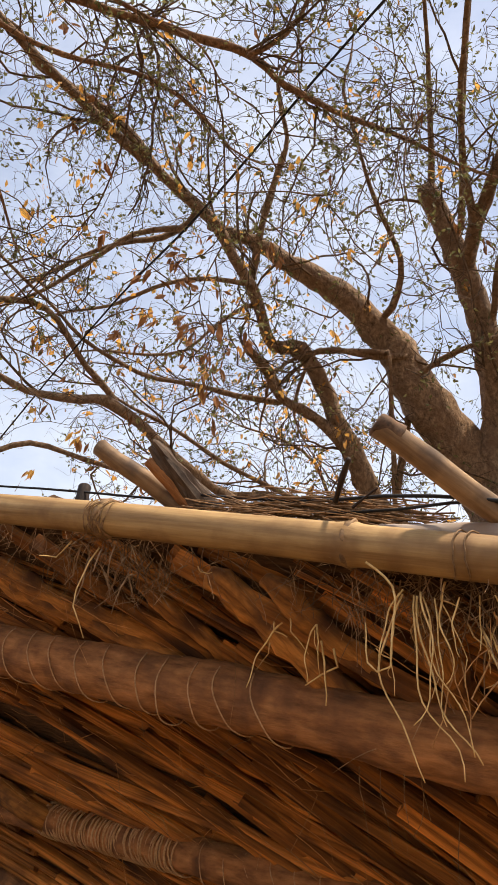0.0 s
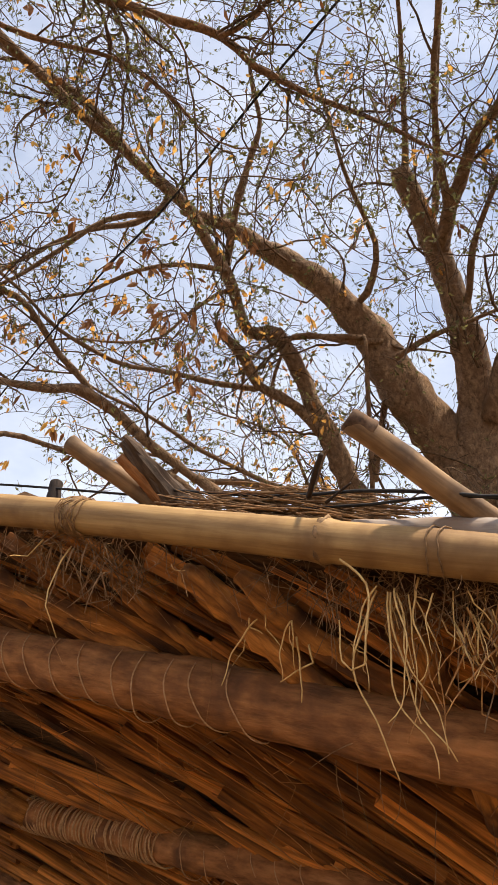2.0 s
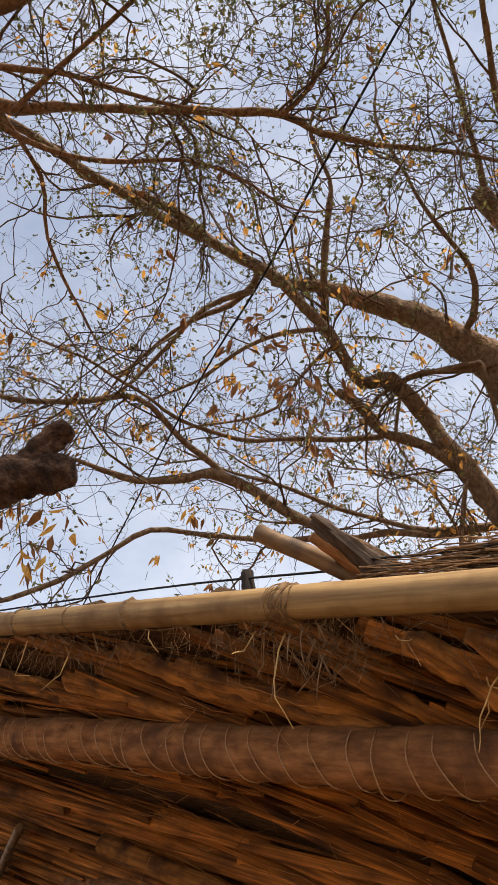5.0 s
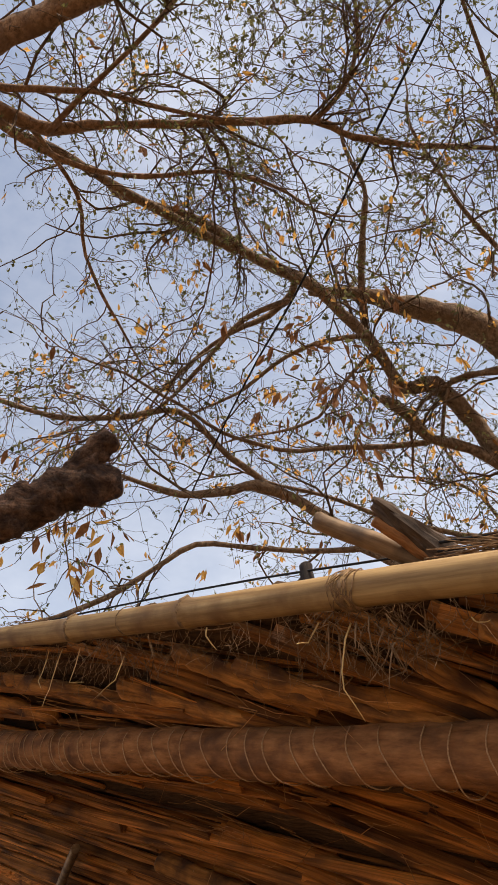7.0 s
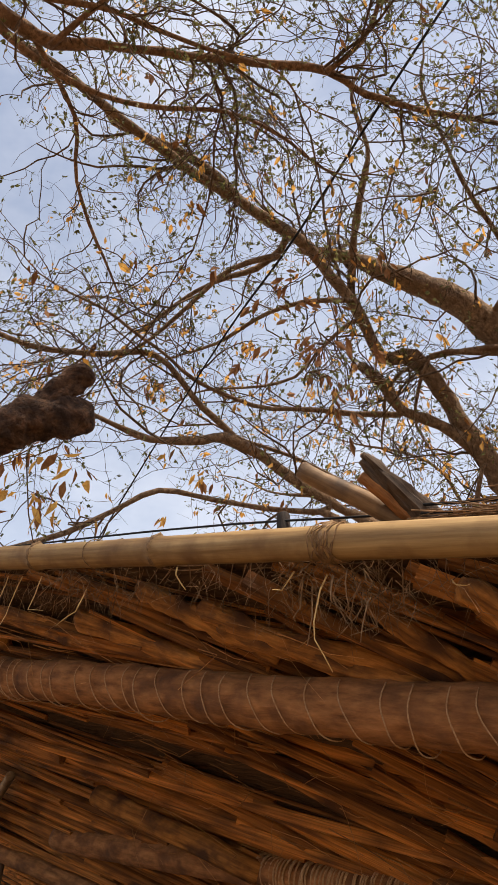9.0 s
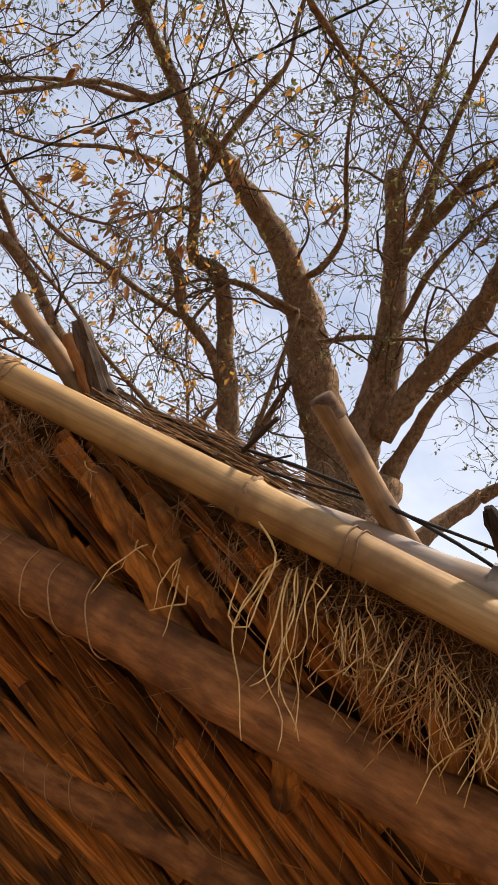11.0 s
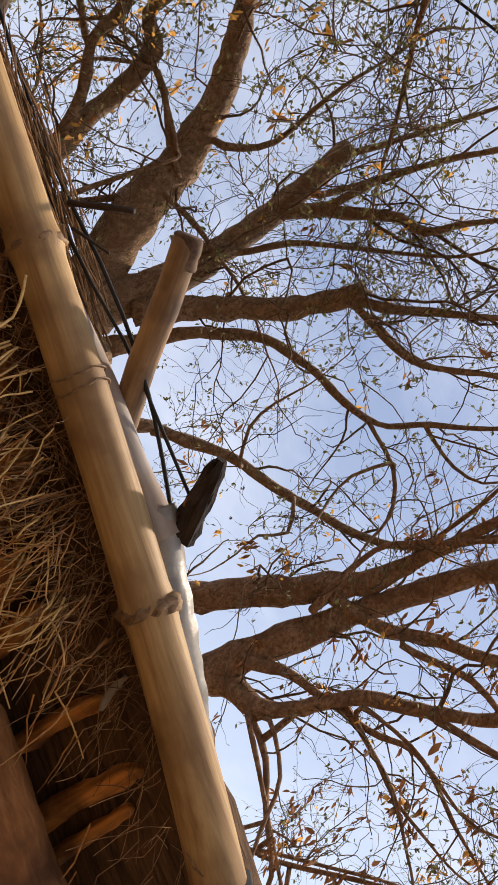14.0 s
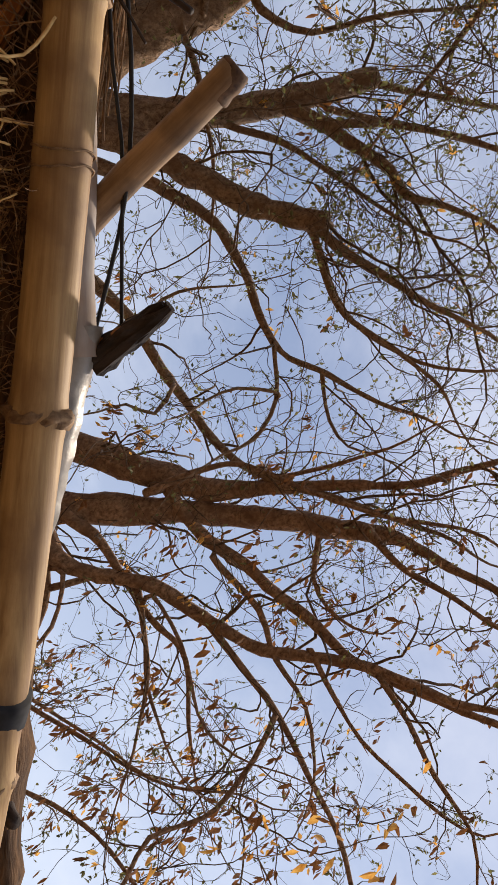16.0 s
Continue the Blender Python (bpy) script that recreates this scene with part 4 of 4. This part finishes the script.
limb(tree_a, [(2.18, 3.38, 5.17, 0.023), (2.46, 3.14, 5.06, 0.019), (2.69, 3.05, 4.85, 0.015), (2.76, 3.09, 4.64, 0.011)])
limb(tree_a, [(2.28, 3.04, 5.35, 0.019), (2.48, 2.81, 5.26, 0.015), (2.54, 2.60, 5.25, 0.011), (2.49, 2.42, 5.29, 0.009)])
limb(tree_a, [(2.64, 3.71, 4.68, 0.019), (2.77, 3.65, 4.50, 0.015), (2.71, 3.75, 4.33, 0.011), (2.74, 3.78, 4.13, 0.009)])
limb(tree_a, [(2.41, 3.14, 5.05, 0.017), (2.43, 3.30, 4.84, 0.013), (2.51, 3.35, 4.64, 0.011)])
limb(tree_a, [(1.55, 3.39, 5.37, 0.022), (1.76, 3.15, 5.37, 0.018), (1.89, 2.87, 5.42, 0.016), (1.91, 2.51, 5.54, 0.014), (1.82, 2.21, 5.65, 0.011)])
limb(tree_a, [(0.42, 5.26, 4.15, 0.036), (0.25, 5.25, 4.18, 0.034), (-0.08, 5.25, 4.18, 0.032), (-0.41, 5.20, 4.23, 0.030), (-0.75, 5.16, 4.23, 0.026), (-1.00, 5.05, 4.33, 0.020)])
limb(tree_a, [(0.29, 5.25, 4.18, 0.026), (-0.16, 5.23, 4.22, 0.024), (-0.42, 5.17, 4.30, 0.022), (-0.79, 5.04, 4.43, 0.020), (-1.15, 4.86, 4.59, 0.017), (-1.45, 4.72, 4.66, 0.013)])
limb(tree_a, [(0.09, 5.55, 4.24, 0.018), (-0.10, 5.35, 4.62, 0.015), (-0.33, 5.26, 4.76, 0.012), (-0.64, 5.18, 4.82, 0.009)])
limb(tree_b, [(3.68, 3.64, 3.76, 0.034), (3.86, 3.35, 3.59, 0.028), (4.00, 3.13, 3.33, 0.023), (4.08, 2.93, 3.12, 0.019)])
limb(tree_b, [(3.72, 3.42, 3.76, 0.022), (3.87, 3.18, 3.55, 0.017), (3.94, 3.09, 3.23, 0.015), (3.96, 2.99, 3.01, 0.013)])
limb(tree_b, [(3.68, 3.19, 4.12, 0.026), (3.81, 2.83, 4.01, 0.021), (3.88, 2.55, 3.86, 0.017), (3.94, 2.32, 3.63, 0.013)])
limb(tree_b, [(4.05, 3.41, 3.01, 0.018), (4.11, 3.07, 3.23, 0.016), (4.17, 2.72, 3.40, 0.013), (4.20, 2.37, 3.54, 0.011)])
limb(tree_b, [(3.76, 3.10, 4.13, 0.024), (3.88, 2.74, 3.98, 0.017), (3.92, 2.51, 3.83, 0.015), (3.93, 2.24, 3.73, 0.011)])
limb(tree_b, [(3.63, 2.91, 4.10, 0.021), (3.74, 2.56, 4.10, 0.017), (3.90, 2.18, 3.96, 0.013), (3.91, 1.94, 3.96, 0.011)])
limb(tree_c, [(-2.28, 1.61, 5.56, 0.070), (-2.10, 1.92, 5.59, 0.053), (-1.90, 2.16, 5.61, 0.043), (-1.63, 2.30, 5.70, 0.032), (-1.04, 2.56, 5.77, 0.029), (-0.51, 2.75, 5.78, 0.027), (-0.32, 2.91, 5.74, 0.024), (0.05, 3.07, 5.67, 0.020), (0.42, 3.18, 5.60, 0.017), (0.70, 3.28, 5.51, 0.013)])
limb(tree_c, [(-2.19, 1.56, 5.63, 0.035), (-2.04, 1.82, 5.61, 0.024), (-1.79, 1.97, 5.66, 0.021), (-1.53, 2.12, 5.70, 0.019), (-1.28, 2.31, 5.69, 0.016), (-0.95, 2.50, 5.67, 0.012)])
limb(tree_c, [(-2.09, 1.58, 5.44, 0.084), (-1.87, 1.61, 5.56, 0.074), (-1.60, 1.66, 5.68, 0.068), (-1.31, 1.69, 5.79, 0.061), (-0.92, 1.72, 5.89, 0.048)])
limb(tree_c, [(-2.11, 1.95, 5.53, 0.028), (-1.89, 2.30, 5.51, 0.021), (-1.53, 2.57, 5.53, 0.018), (-1.11, 2.73, 5.59, 0.014), (-0.77, 2.98, 5.53, 0.012)])
limb(tree_c, [(-1.88, 2.14, 5.56, 0.021), (-1.58, 2.07, 5.74, 0.018), (-1.29, 2.02, 5.89, 0.016), (-1.02, 1.93, 6.02, 0.014)])
limb(tree_c, [(-2.00, 2.09, 5.64, 0.021), (-1.92, 2.52, 5.51, 0.016), (-2.02, 2.81, 5.32, 0.014), (-1.98, 3.20, 5.10, 0.011)])
limb(tree_c, [(-0.51, 2.72, 5.73, 0.021), (-0.31, 2.66, 5.84, 0.016), (-0.16, 2.50, 6.01, 0.015), (-0.12, 2.28, 6.18, 0.011)])


def build_stump():
    """The sawn-off branch: a thick knotted stub with a cut end and a short broken fork."""
    base = tree_c.matrix_basis.translation
    for name, rows, lump, label in (
            ("sawn_branch", [(-3.2, 2.3, 2.7, 0.13), (-2.7, 2.43, 3.08, 0.115), (-2.25, 2.57, 3.32, 0.104), (-2.09, 2.65, 3.40, 0.098), (-1.97, 2.69, 3.475, 0.094), (-1.85, 2.725, 3.535, 0.103), (-1.76, 2.77, 3.555, 0.100), (-1.69, 2.805, 3.565, 0.080), (-1.645, 2.835, 3.57, 0.058), (-1.635, 2.84, 3.571, 0.030)], 0.30, "thick sawn-off branch with rough bark darkened for its shade"),
            ("broken_fork", [(-1.90, 2.71, 3.52, 0.060), (-1.79, 2.71, 3.62, 0.062), (-1.72, 2.71, 3.685, 0.056), (-1.655, 2.711, 3.735, 0.052), (-1.63, 2.711, 3.755, 0.044), (-1.625, 2.711, 3.760, 0.018)], 0.4, "short broken fork of the sawn branch"),
            ("bark_knot", [(-2.06, 2.63, 3.47, 0.030), (-2.03, 2.62, 3.50, 0.032), (-2.00, 2.62, 3.53, 0.024), (-1.99, 2.62, 3.545, 0.010)], 0.5, "")):
        v, f = tube(smooth_line(rows, 0.012), 30, lump, 3, freq=13)
        part(name, mesh_of(name, [Vector(p) - base for p in v], f, M_STUMP_SHADED), tree_c, label)


build_stump()
limb(tree_b, [(3.43, 4.72, 3.19, 0.140), (3.24, 4.61, 3.58, 0.130), (3.21, 4.36, 3.89, 0.124), (3.22, 4.03, 4.19, 0.122), (3.22, 3.73, 4.40, 0.113), (3.21, 3.42, 4.60, 0.103), (3.16, 3.17, 4.74, 0.086), (3.03, 2.94, 4.93, 0.058), (2.88, 2.65, 5.14, 0.046), (2.71, 2.36, 5.32, 0.037), (2.52, 2.09, 5.48, 0.031), (2.31, 1.90, 5.58, 0.025), (2.06, 1.63, 5.72, 0.018)])
limb(tree_b, [(3.50, 4.67, 3.16, 0.149), (3.62, 4.36, 3.35, 0.138), (3.61, 4.11, 3.63, 0.132), (3.55, 3.88, 3.89, 0.122), (3.46, 3.57, 4.24, 0.116), (3.33, 3.16, 4.65, 0.091), (3.19, 2.71, 5.00, 0.082), (3.02, 2.24, 5.28, 0.065), (2.94, 1.99, 5.34, 0.045), (2.90, 1.68, 5.37, 0.037), (2.82, 1.31, 5.41, 0.026)])
limb(tree_b, [(3.24, 3.40, 4.54, 0.059), (3.37, 3.04, 4.55, 0.054), (3.42, 2.61, 4.67, 0.050), (3.45, 2.24, 4.71, 0.045), (3.44, 1.90, 4.74, 0.041), (3.40, 1.58, 4.76, 0.036), (3.27, 1.14, 4.87, 0.028), (3.14, 0.80, 4.92, 0.021)])
limb(tree_b, [(3.58, 4.37, 3.36, 0.117), (3.60, 4.05, 3.69, 0.111), (3.65, 3.79, 3.79, 0.101), (3.71, 3.55, 3.80, 0.076), (3.70, 3.33, 3.92, 0.059), (3.65, 2.99, 4.17, 0.058), (3.65, 2.63, 4.30, 0.053), (3.64, 2.27, 4.40, 0.049), (3.53, 1.99, 4.55, 0.044), (3.39, 1.71, 4.70, 0.040), (3.28, 1.39, 4.78, 0.032), (3.18, 1.14, 4.82, 0.028), (3.03, 0.83, 4.88, 0.021)])
limb(tree_b, [(3.65, 2.63, 4.30, 0.030), (3.73, 2.21, 4.31, 0.028), (3.77, 1.86, 4.30, 0.026), (3.83, 1.47, 4.21, 0.020), (3.85, 1.14, 4.11, 0.018), (3.88, 0.87, 3.95, 0.014)])
limb(tree_b, [(3.74, 1.85, 4.28, 0.024), (3.87, 1.75, 4.04, 0.020), (4.01, 1.70, 3.73, 0.018), (4.03, 1.73, 3.57, 0.016), (4.06, 1.81, 3.35, 0.016), (4.12, 1.72, 3.15, 0.014)])
limb(tree_b, [(3.48, 3.77, 3.91, 0.060), (3.55, 3.49, 4.03, 0.047), (3.68, 3.20, 4.05, 0.033), (3.80, 2.87, 4.08, 0.027), (3.85, 2.58, 4.14, 0.021), (4.06, 2.21, 3.96, 0.015)])
limb(tree_b, [(2.87, 2.16, 5.11, 0.040), (2.90, 1.86, 5.06, 0.027), (2.84, 1.54, 5.08, 0.021), (2.76, 1.17, 5.09, 0.015)])
limb(tree_b, [(3.39, 2.83, 4.50, 0.030), (3.50, 2.37, 4.54, 0.026), (3.60, 2.08, 4.45, 0.022), (3.65, 1.75, 4.40, 0.016), (3.70, 1.55, 4.27, 0.012)])
limb(tree_b, [(3.13, 2.44, 5.03, 0.023), (3.27, 2.27, 4.87, 0.019), (3.32, 2.07, 4.81, 0.015), (3.30, 1.87, 4.82, 0.011)])
limb(tree_b, [(4.19, 3.14, 3.21, 0.018), (4.25, 2.73, 3.40, 0.018), (4.26, 2.36, 3.55, 0.015), (4.22, 2.01, 3.70, 0.013), (4.10, 1.71, 3.95, 0.009)])
limb(tree_b, [(4.44, 2.81, 2.99, 0.018), (4.41, 2.40, 3.15, 0.017), (4.35, 2.07, 3.23, 0.015), (4.31, 1.70, 3.24, 0.013)])
limb(tree_b, [(3.65, 3.59, 3.74, 0.028), (3.79, 3.39, 3.57, 0.021), (4.00, 3.11, 3.33, 0.017), (4.21, 2.76, 3.04, 0.013)])
limb(tree_b, [(3.23, 3.42, 4.35, 0.035), (2.92, 3.14, 4.77, 0.023), (2.86, 2.72, 4.97, 0.020), (2.77, 2.16, 5.19, 0.018), (2.59, 1.68, 5.37, 0.014)])
limb(tree_b, [(3.02, 2.97, 4.96, 0.023), (2.67, 2.61, 5.13, 0.017), (2.33, 2.31, 5.19, 0.012)])
limb(tree_b, [(3.35, 1.56, 4.71, 0.025), (3.39, 1.26, 4.64, 0.019), (3.43, 0.97, 4.54, 0.016), (3.43, 0.64, 4.44, 0.012)])
limb(tree_b, [(3.47, 1.95, 4.59, 0.022), (3.56, 1.50, 4.48, 0.016), (3.53, 1.13, 4.44, 0.014), (3.46, 0.81, 4.41, 0.012)])


ROOF_INV = ROOF.inverted()


def grow(parents, per_m, lmin, lmax, rfac, rmax, segs, wander, rng, open_angle, droop=0.0, rmin=0.0012):
    """Side shoots along parent lines (lists of rows x, y, z, r)."""
    out = []
    for line in parents:
        seg = np.linalg.norm(np.diff(line[:, :3], axis=0), axis=1)
        total = seg.sum()
        for _ in range(rng.poisson(per_m * total)):
            i = rng.integers(max(1, len(line) // 6), len(line))
            p = line[i - 1, :3] + (line[i, :3] - line[i - 1, :3]) * rng.random()
            t = line[i, :3] - line[i - 1, :3]
            t = t / (np.linalg.norm(t) + 1e-9)
            side = rng.normal(size=3)
            side -= t * (side @ t)
            side /= np.linalg.norm(side) + 1e-9
            a = open_angle * rng.uniform(0.6, 1.4)
            if (p[0] < -1.2 and p[1] > 2.9 and p[2] < 5.4 and rng.random() < 0.15) or (p[0] > 1.5 and rng.random() < 0.24):
                continue  # the low side of the crown and its right side are thin
            d = t * math.cos(a) + side * math.sin(a) + np.array((0, 0, 0.15 - droop))
            L = rng.uniform(lmin, lmax)
            r = min(rmax, max(rmin, line[i, 3] * rfac)) * rng.uniform(0.7, 1.1)
            rows = []
            for k in range(segs + 1):
                rows.append((*p, r * (1 - 0.62 * k / segs)))
                d = d / np.linalg.norm(d)
                p = p + d * L / segs
                d = d + rng.normal(size=3) * wander + np.array((0, 0, -droop * 0.3))
            rows = np.array(rows)
            end = rows[-1]
            q = ROOF_INV @ Vector(end[:3])
            if end[2] < 2.2 or (q.z < 0.3 and -0.6 < q.y < 3.5) or (Vector(end[:3]) - Vector((0, 0.5, 1.65))).length < 2.2:
                continue
            out.append(rows)
    return out


def bunch(lines, sides):
    """Many thin tubes in one go."""
    verts, faces, k = [], [], 0
    ang = np.arange(sides) * 2 * math.pi / sides
    for line in lines:
        t = line[-1, :3] - line[0, :3]
        t = t / (np.linalg.norm(t) + 1e-9)
        a = np.cross(t, (0.3, 0.2, 0.93))
        a /= np.linalg.norm(a) + 1e-9
        b = np.cross(t, a)
        ring = np.cos(ang)[:, None] * a + np.sin(ang)[:, None] * b
        v = line[:, None, :3] + ring[None] * line[:, 3][:, None, None]
        verts.append(v.reshape(-1, 3))
        for i in range(len(line) - 1):
            for s in range(sides):
                s2 = (s + 1) % sides
                faces.append((k + i * sides + s, k + i * sides + s2, k + (i + 1) * sides + s2, k + (i + 1) * sides + s))
        k += len(line) * sides
    return np.concatenate(verts), faces


def leaf_mesh(spots, rng, lmin, lmax, wide, droop):
    """Pointed leaves, folded along the midrib; spots are rows of place and way."""
    verts, faces = [], []
    for p, way in spots:
        d = way + rng.normal(size=3) * 0.7 + np.array((0, 0, -droop))
        d /= np.linalg.norm(d)
        side = np.cross(d, rng.normal(size=3))
        side /= np.linalg.norm(side) + 1e-9
        up = np.cross(side, d)
        L = rng.uniform(lmin, lmax)
        w = L * wide * rng.uniform(0.7, 1.2)
        k = len(verts)
        curl = rng.uniform(-0.25, 0.25) * L
        verts += [p, p + d * L * 0.4 + side * w + up * w * 0.4, p + d * L * 0.45 + up * curl * 0.3, p + d * L * 0.4 - side * w + up * w * 0.4,
                  p + d * L * 0.78 + side * w * 0.6 + up * (w * 0.3 + curl * 0.6), p + d * L * 0.78 - side * w * 0.6 + up * (w * 0.3 + curl * 0.6), p + d * L + up * curl]
        faces += [(k, k + 1, k + 2), (k, k + 2, k + 3), (k + 1, k + 4, k + 6, k + 2), (k + 2, k + 6, k + 5, k + 3)]
    return verts, faces


def spots_on(lines, count, rng):
    out = []
    if not lines:
        return out
    for _ in range(count):
        line = lines[rng.integers(len(lines))]
        i = rng.integers(1, len(line))
        out.append((line[i, :3], line[i, :3] - line[i - 1, :3]))
        out[-1] = (out[-1][0], out[-1][1] / (np.linalg.norm(out[-1][1]) + 1e-9))
    return out


def build_crowns():
    for tree, seed, dens, green, dry, brown in ((tree_a, 3, 0.95, 26000, 650, 90), (tree_b, 5, 0.66, 5500, 160, 600), (tree_c, 7, 1.75, 20000, 200, 60)):
        rng = np.random.default_rng(seed)
        base = np.array(tree.matrix_basis.translation)
        boughs = grow(LINES[tree], 0.75 * dens, 0.9, 2.0, 0.5, 0.0145, 10, 0.32, rng, 0.8, 0.0, 0.007)
        one = grow(LINES[tree] + boughs, 3.3 * dens, 0.35, 1.15, 0.45, 0.0125, 8, 0.36, rng, 0.85, 0.0, 0.005)
        slim = [l for l in LINES[tree] if l[0, 3] < 0.017]
        two = grow(one + boughs + slim, 6.0, 0.18, 0.6, 0.55, 0.0052, 6, 0.42, rng, 0.9, 0.05, 0.0028)
        three = grow(two, 5.0, 0.06, 0.26, 0.6, 0.0027, 4, 0.45, rng, 0.95, 0.05, 0.0015)
        near_count = min(200, len(one) // 2)
        for line in boughs + one[:near_count]:
            v1, f1 = bunch([line], 6)
            part("branch", mesh_of("branch", v1 - base, f1, M_TWIG), tree)
        v1, f1 = bunch(one[near_count:], 5)
        part("branchwork", mesh_of("branchwork", v1 - base, f1, M_TWIG), tree, "thin crooked branches", kind="stuff")
        v2, f2 = bunch(two, 4)
        part("twig_growth", mesh_of("twig_growth", v2 - base, f2, M_TWIG), tree, "fine brown twigs", kind="stuff")
        v3, f3 = bunch(three, 3)
        part("fine_growth", mesh_of("fine_growth", v3 - base, f3, M_TWIG), tree, kind="stuff")
        for name, n, lo, hi, wide, droop, mat in (("foliage", green, 0.012, 0.038, 0.24, 0.2, M_LEAF), ("dry_foliage", dry, 0.03, 0.068, 0.22, 1.2, M_LEAF_DRY), ("brown_foliage", brown, 0.05, 0.10, 0.16, 2.2, M_LEAF_BROWN)):
            if name == "dry_foliage" and tree == tree_a:
                low = [l for l in two if l[0, 0] < 0.3 and l[0, 2] < 5.7]
                spots = spots_on(low, n * 2 // 3, rng) + spots_on(two, n // 3, rng)
            else:
                spots = spots_on(three if name == "foliage" else two, n, rng)
            if name == "brown_foliage" and tree != tree_b:
                low = [l for l in two if l[0, 0] < -0.5 and l[0, 2] < 4.8]
                spots += spots_on(low, 60, rng)
            if name != "foliage":
                spots = [(p + rng.normal(size=3) * 0.02, w) for p, w in spots for _ in range(rng.integers(1, 5))]
            single = [] if name == "foliage" else spots[:220]
            for spot in single:
                v, f = leaf_mesh([spot], rng, lo * 1.1, hi * 1.1, wide, droop)
                part("leaf", mesh_of("leaf", np.array(v) - base, f, mat, False), tree)
            v, f = leaf_mesh(spots[len(single):], rng, lo, hi, wide, droop)
            part(name, mesh_of(name, np.array(v) - base, f, mat, False), tree, kind="stuff")


build_crowns()


def leaf_clusters():
    """Larger dry leaves that stand out, a few at each place."""
    rng = np.random.default_rng(12)
    early = ((-1.92, 3.42, 5.35), (-1.51, 4.65, 5.54), (-0.50, 4.98, 5.43), (0.36, 4.43, 6.05), (-2.03, 4.27, 4.90), (-1.02, 4.98, 5.31), (0.04, 4.88, 5.58), (0.93, 4.23, 5.87), (-1.77, 4.74, 4.41), (-2.02, 4.50, 3.99), (-0.48, 4.70, 6.04),
             (-1.42, 4.58, 5.47), (-0.98, 4.88, 5.24), (-1.98, 4.21, 4.85), (-1.75, 4.64, 4.40), (-1.49, 4.87, 4.37), (-1.46, 4.76, 5.60), (2.29, 3.69, 5.52))
    low = ((-1.91, 2.74, 3.30), (-1.89, 2.88, 3.19), (-1.80, 2.90, 3.21), (-1.70, 2.85, 3.36))
    late = ((3.44, 1.11, 3.87), (3.45, 0.82, 3.90), (3.80, 1.59, 3.20), (3.71, 1.52, 3.46), (3.30, 0.96, 4.10), (3.51, 1.16, 3.74), (3.81, 2.33, 2.77), (3.40, 2.30, 3.96))
    for tree, places, L in ((tree_a, early, 0.085), (tree_c, low, 0.085), (tree_b, late, 0.085)):
        base = np.array(tree.matrix_basis.translation)
        for place in places:
            for k in range(6):
                p = np.array(place) + rng.normal(size=3) * 0.05
                v, f = leaf_mesh([(p, np.array((-0.3, 0, -0.8)))], rng, L * 0.8, L * 1.3, 0.2, 0.8)
                part("leaf", mesh_of("leaf", np.array(v) - base, f, M_LEAF_DRY if k % 3 else M_LEAF_BROWN, False), tree)


leaf_clusters()
